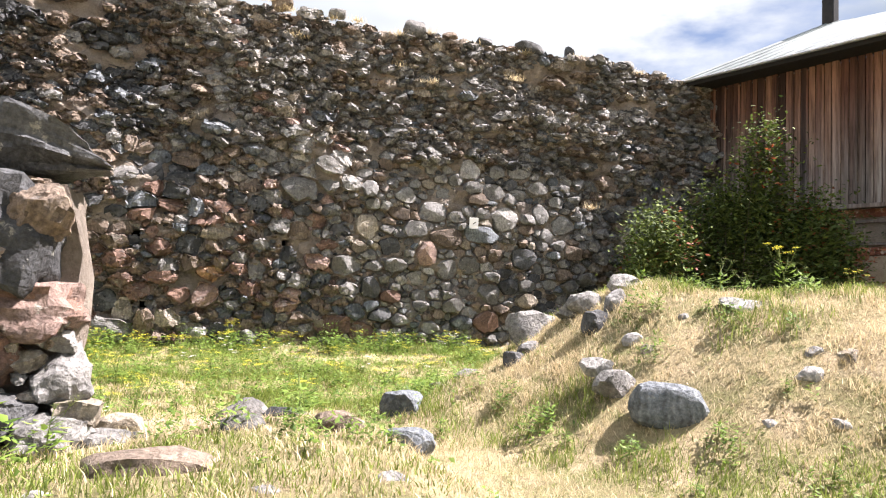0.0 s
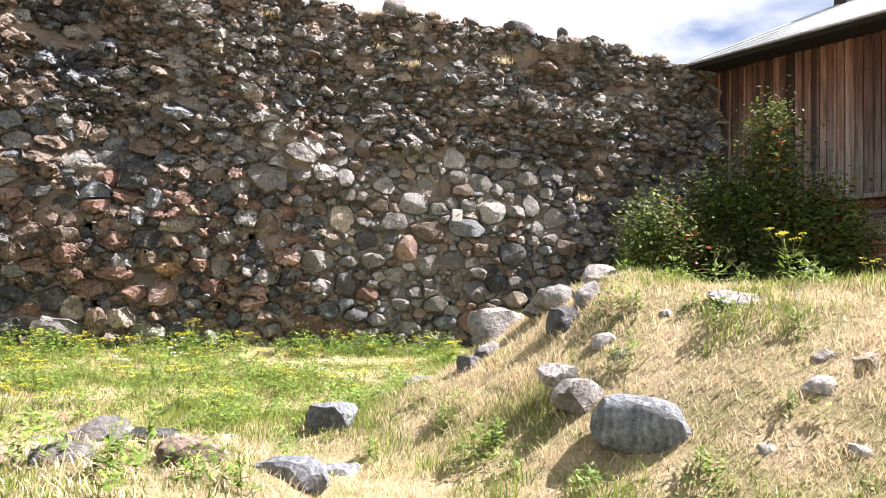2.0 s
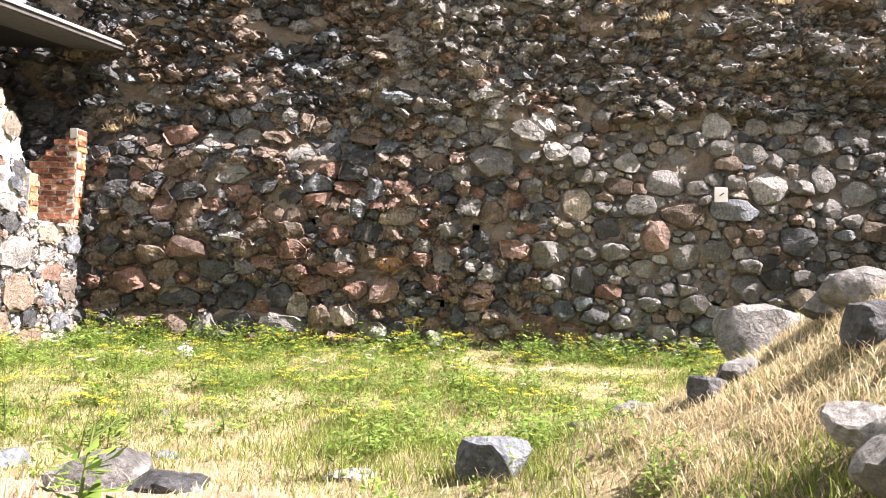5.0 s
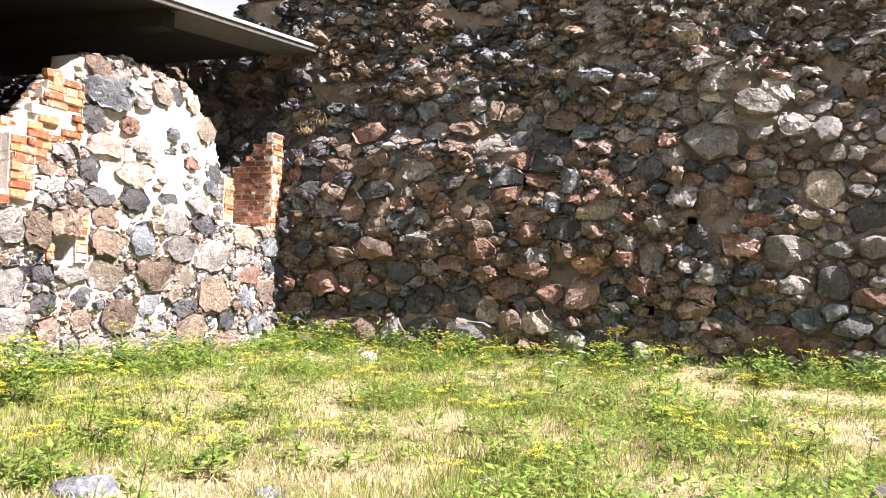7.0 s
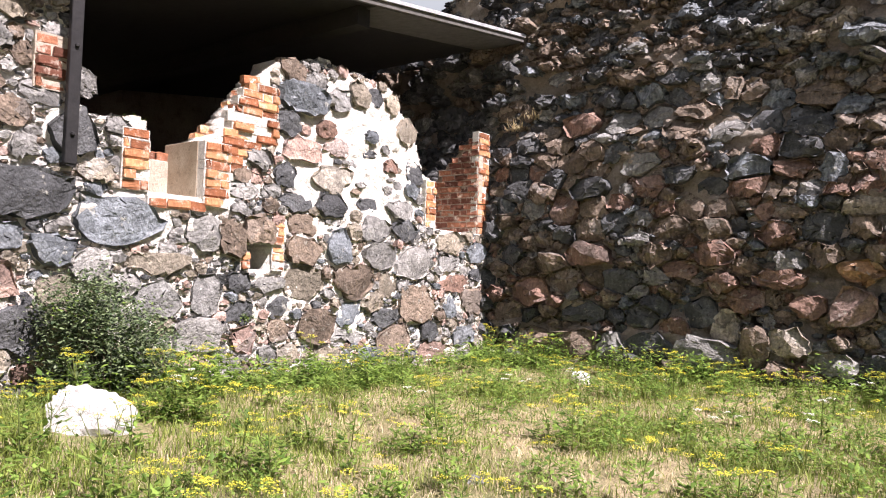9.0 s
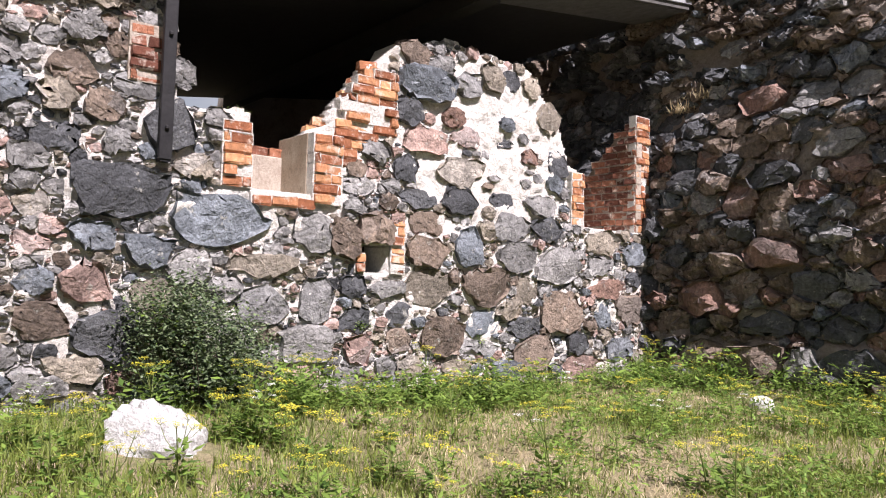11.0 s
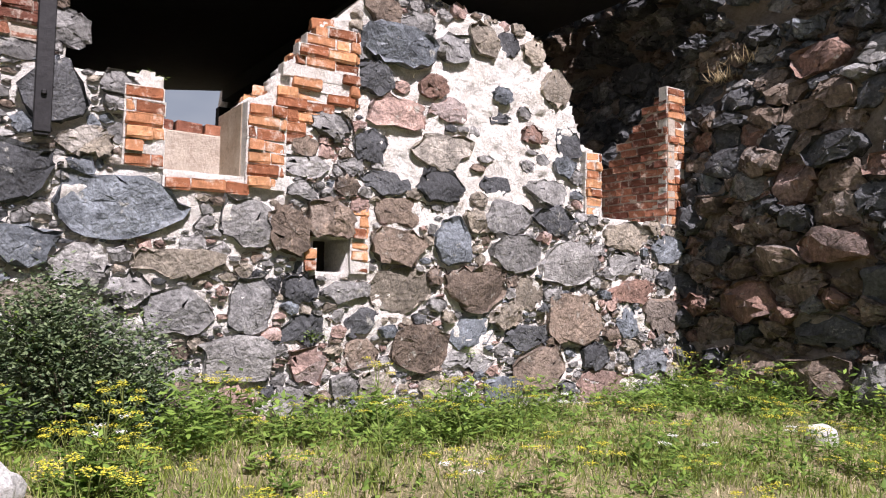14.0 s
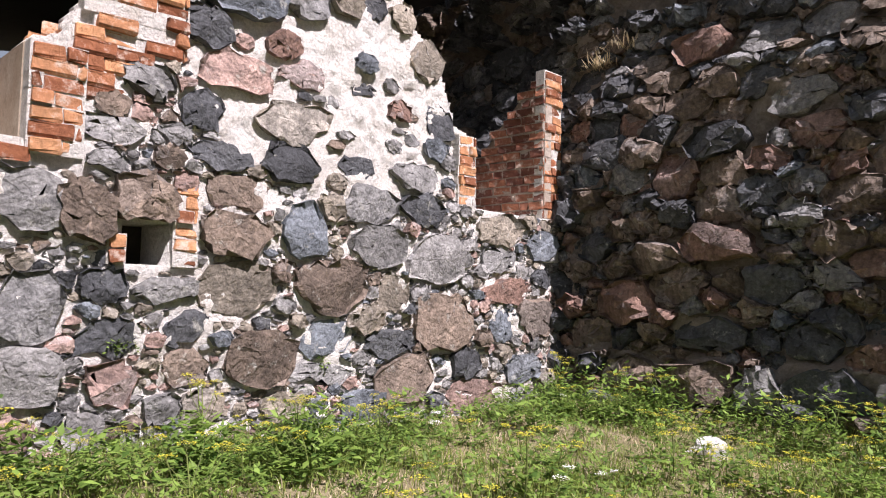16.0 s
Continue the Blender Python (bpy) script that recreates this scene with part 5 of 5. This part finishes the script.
def leaf_quads(base, way, side, length, width, droop):
    """Leaves as folded kites: arrays of base points, directions and side vectors."""
    n = len(base)
    up = np.cross(side, way)
    tip = base + way * length[:, None] - np.array([0, 0, 1.0]) * (droop * length)[:, None]
    mid = base + way * (length * 0.45)[:, None] + up * (0.06 * length)[:, None]
    P = np.stack([base, mid + side * (width / 2)[:, None] + up * (0.12 * width)[:, None], tip, mid - side * (width / 2)[:, None] + up * (0.12 * width)[:, None], mid], 1)
    F = np.arange(n)[:, None, None] * 5 + np.array([[[0, 4, 1], [1, 4, 2], [0, 3, 4], [3, 2, 4]]])
    return P.reshape(-1, 3), F.reshape(-1, 3)


def unit(v):
    return v / np.maximum(np.linalg.norm(v, axis=-1, keepdims=True), 1e-9)


def tri_object(name, P, F, mat, parent=None, label=""):
    me = bpy.data.meshes.new(name)
    me.vertices.add(len(P))
    me.loops.add(len(F) * 3)
    me.polygons.add(len(F))
    me.vertices.foreach_set("co", np.ascontiguousarray(P, dtype=np.float32).reshape(-1))
    me.loops.foreach_set("vertex_index", np.ascontiguousarray(F, dtype=np.int32).reshape(-1))
    me.polygons.foreach_set("loop_start", np.arange(len(F), dtype=np.int32) * 3)
    me.update(calc_edges=True)
    me.materials.append(mat)
    ob = new(name, me)
    ob.parent = parent
    return tagged(ob, label)


# low broad-leaved weeds between the grass
wx_, wy_ = scatter(11000, -4.4, 6.5, 2.5, 15.3)
ok = on_lawn(wx_, wy_) & (prng.uniform(0, 1, wx_.size) < 1.5 * greenness(wx_, wy_) ** 1.8 * (vnoise(wx_ * 1.9, wy_ * 1.9, 88) > -0.15) * (1 - 0.75 * sm(7.5, 6.0, wy_)) + 0.5 * sm(14.3, 15.1, wy_) + 0.5 * sm(-3.6, -4.2, wx_))
wx_, wy_ = wx_[ok][:4600], wy_[ok][:4600]
per = 13
tall = prng.uniform(0.05, 0.27, wx_.size) * (0.6 + 0.6 * greenness(wx_, wy_)) * (1 + 0.5 * sm(14.3, 15.1, wy_))
bx_, by_, bt_ = np.repeat(wx_, per), np.repeat(wy_, per), np.repeat(tall, per)
ang, hgt = prng.uniform(0, 6.283, bx_.size), prng.uniform(0.05, 1, bx_.size)
base = np.stack([bx_ + 0.05 * prng.normal(size=bx_.size) * hgt, by_ + 0.05 * prng.normal(size=bx_.size) * hgt, ground_z(bx_, by_) + bt_ * hgt], -1)
way = unit(np.stack([np.cos(ang), np.sin(ang), prng.uniform(0.0, 0.9, bx_.size)], -1))
side = unit(np.stack([-np.sin(ang), np.cos(ang), 0.3 * prng.normal(size=bx_.size)], -1))
ll = prng.uniform(0.03, 0.085, bx_.size) * (0.6 + 1.8 * bt_)
P, F = leaf_quads(base, way, side, ll, ll * prng.uniform(0.25, 0.5, bx_.size), prng.uniform(0, 0.4, bx_.size))
tagged(tri_object("leafy_weeds", P, F, HERB, label="low broad-leaved green weeds in the grass"), category="weeds", kind="stuff")


def stalk(points, r0, r1):
    """A thin four-sided stem through points."""
    p = np.array(points)
    V, F = [], []
    for k, q in enumerate(p):
        r = r0 + (r1 - r0) * k / (len(p) - 1)
        V += [q + np.array(o) * r for o in ((1, 0, 0), (0, 1, 0), (-1, 0, 0), (0, -1, 0))]
    for k in range(len(p) - 1):
        for i in range(4):
            a, b = k * 4 + i, k * 4 + (i + 1) % 4
            F += [(a, b, b + 4), (a, b + 4, a + 4)]
    return np.array(V), np.array(F)


def joined(pieces):
    V, F, n = [], [], 0
    for v, f in pieces:
        V.append(v)
        F.append(f + n)
        n += len(v)
    return np.concatenate(V), np.concatenate(F)


def umbel_plant(name, tall, seed, flower, petals, label, heads=4):
    """A branching herb with flat-topped flower heads and feathery leaves."""
    g = np.random.default_rng(seed)
    plant = tagged(new(name), label, "wild plant", "flowering weeds")
    bend = g.uniform(-0.06, 0.06, 2)
    main = [np.array([bend[0] * t * t, bend[1] * t * t, tall * t]) for t in np.linspace(0, 1, 5)]
    stems, tips = [stalk(main, 0.006, 0.003)], [main[-1]]
    for k in range(heads):
        t = g.uniform(0.45, 0.85)
        s = np.array([bend[0] * t * t, bend[1] * t * t, tall * t])
        a = g.uniform(0, 6.283)
        e = s + np.array([math.cos(a) * 0.13, math.sin(a) * 0.13, tall * (1 - t) * g.uniform(0.6, 1.0) + 0.04])
        stems.append(stalk([s, (s + e) / 2 + np.array([math.cos(a), math.sin(a), -0.3]) * 0.02, e], 0.003, 0.002))
        tips.append(e)
    dots = []
    for tip in tips:
        wide = g.uniform(0.03, 0.06)
        m = 34
        rr, aa = wide * np.sqrt(g.uniform(0, 1, m)), g.uniform(0, 6.283, m)
        c = tip + np.stack([rr * np.cos(aa), rr * np.sin(aa), 0.02 - rr ** 2 * 4 + g.uniform(-0.006, 0.006, m)], -1)
        for k in range(0, m, 5):
            stems.append(stalk([tip - np.array([0, 0, 0.015]), c[k]], 0.0012, 0.0009))
        n2 = g.uniform(0, 6.283, m)
        w = unit(np.stack([np.cos(n2), np.sin(n2), g.uniform(-0.2, 0.4, m)], -1))
        sd = unit(np.stack([-np.sin(n2), np.cos(n2), 0 * n2], -1))
        dots.append(leaf_quads(c, w, sd, np.full(m, petals), np.full(m, petals * 0.9), np.zeros(m)))
    leaves = []
    m = 46
    t = g.uniform(0.03, 0.75, m)
    a = g.uniform(0, 6.283, m)
    out = g.uniform(0.0, 0.13, m) * (1.1 - t)
    b0 = np.stack([out * np.cos(a), out * np.sin(a), tall * t + out * 0.5], -1)
    w = unit(np.stack([np.cos(a + g.normal(0, 0.6, m)), np.sin(a + g.normal(0, 0.6, m)), g.uniform(-0.1, 0.7, m)], -1))
    sd = unit(np.stack([-w[:, 1], w[:, 0], 0 * a], -1))
    L = g.uniform(0.05, 0.12, m) * (1.2 - 0.6 * t)
    leaves.append(leaf_quads(b0, w, sd, L, L * 0.38, g.uniform(0, 0.3, m)))
    tri_object("stem", *joined(stems), STEM, plant)
    tri_object("foliage", *joined(leaves), HERB, plant)
    for head in dots:
        tri_object("flower_head", *head, flower, plant)
    return plant


def planted(proto, x, y, s, turn):
    m = pose(x, y, float(ground_z(x, y)) - 0.02, prng.uniform(-7, 7), prng.uniform(-7, 7), turn)
    proto.scale = (s, s, s)
    return copy_thing(proto, m)


weed = umbel_plant("leafy_weed", 0.30, 9, STEM, 0.006, "bushy green weed without open flowers", 2)
weed.location = (3.1, 5.2, float(ground_z(3.1, 5.2)) - 0.02)
kinds = [umbel_plant("parsnip_plant", 0.50, 1, YELLOW, 0.0125, "wild parsnip with flat yellow flower heads", 5), umbel_plant("parsnip_plant", 0.38, 2, YELLOW, 0.0125, "wild parsnip with flat yellow flower heads", 4),
         umbel_plant("parsnip_plant", 0.28, 3, YELLOW, 0.0115, "low wild parsnip with yellow flower heads", 3), umbel_plant("wild_carrot", 0.34, 4, WHITE, 0.013, "wild carrot with a white flower head", 1)]
low = [(4.5, 5.9, 0.5), (4.75, 5.5, 0.45), (3.9, 4.35, 0.5), (4.5, 4.3, 0.4), (5.0, 4.7, 0.5), (3.2, 5.6, 0.55), (3.0, 6.2, 0.6), (3.4, 4.0, 0.4), (4.2, 3.6, 0.5), (5.3, 5.6, 0.5), (0.9, 4.9, 0.9), (0.75, 4.3, 0.6), (1.3, 4.1, 0.5), (2.4, 6.2, 0.6), (-0.5, 4.2, 0.7), (4.9, 3.7, 0.5)]
spots = [(-3.3, 14.7, 1.1), (-3.0, 14.9, 1.0), (-1.9, 14.8, 0.9), (-0.4, 14.9, 0.8), (6.05, 6.75, 1.3), (6.3, 6.5, 1.0), (6.6, 6.3, 1.5), (6.75, 6.1, 1.25), (5.55, 7.0, 0.7), (7.4, 6.1, 1.0), (7.7, 5.9, 0.8), (5.2, 7.1, 0.9), (-3.5, 8.9, 1.1), (-2.9, 8.6, 0.9)]
for k, (px_, py_, ps_) in enumerate(spots):
    planted(kinds[0] if k % 3 == 0 or px_ < 0 else weed, px_, py_, ps_ * (0.85 if k % 3 == 0 or px_ < 0 else 1.1), prng.uniform(0, 360))
for px_, py_, ps_ in low:
    planted(weed, px_, py_, ps_ * 1.3, prng.uniform(0, 360))
done = 0
while done < 245:
    px_, py_ = prng.uniform(-4.2, 6.0), prng.uniform(5.8, 15.1)
    if not on_lawn(np.array(px_), np.array(py_)) or prng.uniform() > greenness(np.array(px_), np.array(py_)) or mound(px_, py_) > 0.3 or math.hypot(px_ - 1.8, py_ - 6.2) < 1.0 or (-0.2 < px_ < 2.2 and py_ < 9.2 and prng.uniform() < 0.8):
        continue
    planted(kinds[int(prng.choice([0, 1, 1, 2, 2, 2, 3]))], px_, py_, prng.uniform(0.7, 1.15), prng.uniform(0, 360))
    done += 1
for k in kinds:
    k.scale = (0.8, 0.8, 0.8)
for k, (px_, py_) in enumerate(((-1.5, 12.6), (3.0, 13.2), (-3.6, 11.8), (1.6, 12.9))):
    kinds[k].location = (px_, py_, float(ground_z(px_, py_)) - 0.02)


def shrub(name, lobes, leaves, leaf, mats, label, seed, stems=9, foot=0.25, lean_up=0.4):
    """Lobes: (centre, radii). Leaves gather in clumps near each lobe's skin, with gaps between them."""
    g = np.random.default_rng(seed)
    bush = tagged(new(name), label, "bush")
    vol = np.array([r[0] * r[1] * r[2] for _, r in lobes]) ** (2 / 3)
    base0 = np.mean([c for c, _ in lobes], 0)
    bz = float(ground_z(base0[0], base0[1]))
    twigs, spots_ = [], []
    for (c, r), share in zip(lobes, vol / vol.sum()):
        c, r = np.array(c), np.array(r)
        clumps = max(8, int(leaves * share / 26))
        d = unit(g.normal(size=(clumps, 3)))
        pos = c + d * r * (g.uniform(0.25, 1.0, clumps) ** 0.45)[:, None] * g.uniform(0.8, 1.18, clumps)[:, None]
        pos = pos[pos[:, 2] > bz + 0.06]
        spots_.append(pos)
        for _ in range(stems):
            f = np.array([base0[0] + g.normal(0, foot), base0[1] + g.normal(0, foot), bz - 0.05])
            e = pos[g.integers(len(pos))]
            twigs.append(stalk([f, f * 0.45 + e * 0.55 + np.array([0, 0, 0.12 * r[2]]), e], 0.012 * max(r[2], 0.6), 0.004))
    pos = np.concatenate(spots_)
    per_ = 26
    c = np.repeat(pos, per_, 0)
    spread = leaf * 2.2
    p = c + g.normal(0, spread, c.shape)
    a = g.uniform(0, 6.283, len(p))
    w = unit(np.stack([np.cos(a), np.sin(a), g.uniform(-0.5, lean_up + 0.4, len(p))], -1))
    sd = unit(np.stack([-np.sin(a), np.cos(a), g.normal(0, 0.4, len(p))], -1))
    L = leaf * g.uniform(0.7, 1.35, len(p))
    which = np.repeat(g.uniform(0, 1, len(pos)), per_)
    edges = np.linspace(0, 1, len(mats) + 1) if len(mats) < 2 else np.array([0, 0.96, 1.0])
    for k, mt in enumerate(mats):
        s = (which >= edges[k]) & (which < edges[k + 1])
        tri_object("foliage", *leaf_quads(p[s], w[s], sd[s], L[s], L[s] * 0.5, g.uniform(0, 0.4, s.sum())), mt, bush)
    tri_object("stem", *joined(twigs), BARK, bush)
    return bush


shrub("small_bush", [((-4.12, 8.62, 0.72), (0.36, 0.45, 0.50)), ((-4.05, 8.95, 0.55), (0.30, 0.36, 0.36)), ((-4.15, 8.45, 1.0), (0.24, 0.28, 0.26))],
      14000, 0.040, [BUSH_LEAF, HERB], "grey-green leafy bush growing against the stone wall", 3, 12, 0.1, 0.7)
shrub("elder_bush", [((12.3, 11.9, 1.9), (1.2, 1.5, 1.7)), ((10.9, 13.4, 1.7), (1.1, 1.2, 1.5)), ((12.05, 12.15, 3.9), (0.45, 0.45, 1.3)), ((12.75, 11.45, 2.0), (0.7, 0.7, 1.6)), ((9.4, 12.2, 2.2), (0.5, 0.55, 0.95)), ((11.5, 12.6, 3.2), (0.7, 0.6, 0.6))],
      56000, 0.11, [ELDER_LEAF, RED_LEAF], "tall dark elder bush with reddish sprays by the barn", 6, 10, 0.5, 0.6)


# dry tufts on the broken wall top and ledges
def tuft(x, y, z, n, long, mat, label):
    g = np.random.default_rng(int(abs(x) * 100 + z * 10))
    b = np.stack([x + g.normal(0, 0.10, n), y + g.normal(0, 0.06, n), np.full(n, z)], -1)
    a = g.uniform(0, 6.283, n)
    w = unit(np.stack([np.cos(a) * 0.5, np.sin(a) * 0.5 - 0.15, g.uniform(0.4, 1.2, n)], -1))
    sd = unit(np.stack([-np.sin(a), np.cos(a), 0 * a], -1))
    L = long * g.uniform(0.5, 1.1, n)
    tagged(tri_object("grass_tuft", *leaf_quads(b, w, sd, L, np.full(n, 0.012), g.uniform(0, 0.5, n)), mat, label=label), category="grass", group="tufts on the wall")


for tx in (1.9, 2.3, 3.3, 4.9, 5.6, 6.9, 8.2, 9.8, 10.6, 11.6, 3.9, 12.4):
    tz = float(north_top(np.array(tx)))
    tuft(tx, 16.1, tz - 0.08, 90, 0.24, STRAW, "dry grass tuft on the broken wall top")
for tx, tz in ((4.9, 6.5), (5.7, 6.2), (-3.9, 4.0), (9.8, 3.5), (7.9, 6.6), (2.6, 6.9), (-4.2, 3.85)):
    c = north_place(tx, tz, 0.12)
    tuft(c[0], c[1], c[2], 80, 0.28, STRAW, "dry grass tuft growing from a wall ledge")


# taller broad-leaved clumps: along the feet of both walls, on the lawn, and by the start of the path
def leafy_clumps(name, cx, cy, size, per, label, g):
    bx, by, bs = np.repeat(cx, per), np.repeat(cy, per), np.repeat(size, per)
    x = np.maximum(bx + g.normal(0, 0.62, bx.size) * bs, -4.42)
    y = np.minimum(by + g.normal(0, 0.62, by.size) * bs, 15.25)
    up = g.uniform(0.05, 1.7, x.size) * bs * np.exp(-((x - bx) ** 2 + (y - by) ** 2) / (1.6 * bs ** 2))
    a = g.uniform(0, 6.283, x.size)
    foot = np.stack([x, y, ground_z(x, y) + 0.02 + up], -1)
    ahead = unit(np.stack([np.cos(a), np.sin(a), g.uniform(0.0, 0.9, x.size)], -1))
    across = unit(np.stack([-np.sin(a), np.cos(a), 0.3 * g.normal(size=x.size)], -1))
    long = g.uniform(0.3, 0.6, x.size) * np.clip(bs, 0.08, 0.2)
    tagged(tri_object(name, *leaf_quads(foot, ahead, across, long, long * g.uniform(0.22, 0.42, x.size), g.uniform(0, 0.4, x.size)), HERB, label=label), category="weeds", kind="stuff")


wrng = np.random.default_rng(77)
nc = 64
along = wrng.uniform(0, 1, nc)
west_side = wrng.uniform(0, 1, nc) < 0.6
leafy_clumps("leafy_weeds", np.where(west_side, wrng.uniform(-4.35, -3.3, nc), -4.2 + 10.0 * along), np.where(west_side, 8.2 + 6.8 * along, wrng.uniform(14.4, 15.15, nc)),
             wrng.uniform(0.12, 0.30, nc), 150, "broad-leaved green weeds along the foot of the walls", wrng)
lx_, ly_ = wrng.uniform(-3.2, 3.4, 90), wrng.uniform(8.0, 14.6, 90)
ok = on_lawn(lx_, ly_) & (vnoise(lx_ * 0.9, ly_ * 0.9, 91) > -0.1) & (np.hypot(lx_ + 2.6, ly_ - 8.0) > 0.7) & (np.hypot(lx_ - 0.9, ly_ - 7.0) > 1.2)
leafy_clumps("lawn_weeds", lx_[ok], ly_[ok], wrng.uniform(0.06, 0.15, int(ok.sum())), 90, "dark green leafy clumps scattered over the lawn", wrng)
start_spots = np.array([(0.40, 4.75, 0.15), (0.80, 4.4, 0.12), (1.15, 4.2, 0.12), (-0.72, 3.9, 0.18), (1.75, 5.9, 0.14), (3.0, 5.5, 0.16), (3.85, 4.2, 0.12), (4.7, 5.1, 0.12), (2.5, 7.1, 0.13), (3.1, 6.3, 0.12), (4.4, 6.0, 0.15),
                        (3.3, 4.6, 0.1), (5.2, 6.2, 0.14), (0.1, 4.4, 0.12), (2.2, 7.7, 0.13), (1.5, 7.9, 0.12), (5.6, 5.2, 0.12), (4.1, 5.4, 0.12)])
leafy_clumps("path_weeds", start_spots[:, 0], start_spots[:, 1], start_spots[:, 2], 130, "leafy green weeds among the stones beside the path", wrng)

# sprigs rooted in the crumbling wall
for k, (px_, py_, pz_) in enumerate(((WX - 0.2, 9.2, 2.80), (WX + 0.02, 12.15, 0.62), (WX - 0.25, 13.35, 3.62), (WX + 0.03, 10.55, 0.8))):
    g = np.random.default_rng(500 + k)
    n = 46
    b = np.stack([px_ + g.normal(0, 0.035, n), py_ + g.normal(0, 0.06, n), pz_ + g.uniform(0, 0.10, n)], -1)
    a = g.uniform(0, 6.283, n)
    w = unit(np.stack([np.cos(a), np.sin(a), g.uniform(-0.2, 0.9, n)], -1))
    sd = unit(np.stack([-np.sin(a), np.cos(a), 0 * a], -1))
    L = g.uniform(0.025, 0.055, n)
    tagged(tri_object("wall_sprig", *leaf_quads(b, w, sd, L, L * 0.5, g.uniform(0, 0.3, n)), HERB, label="small green sprig rooted in the wall's mortar"), category="wild plant", group="sprigs in the wall")
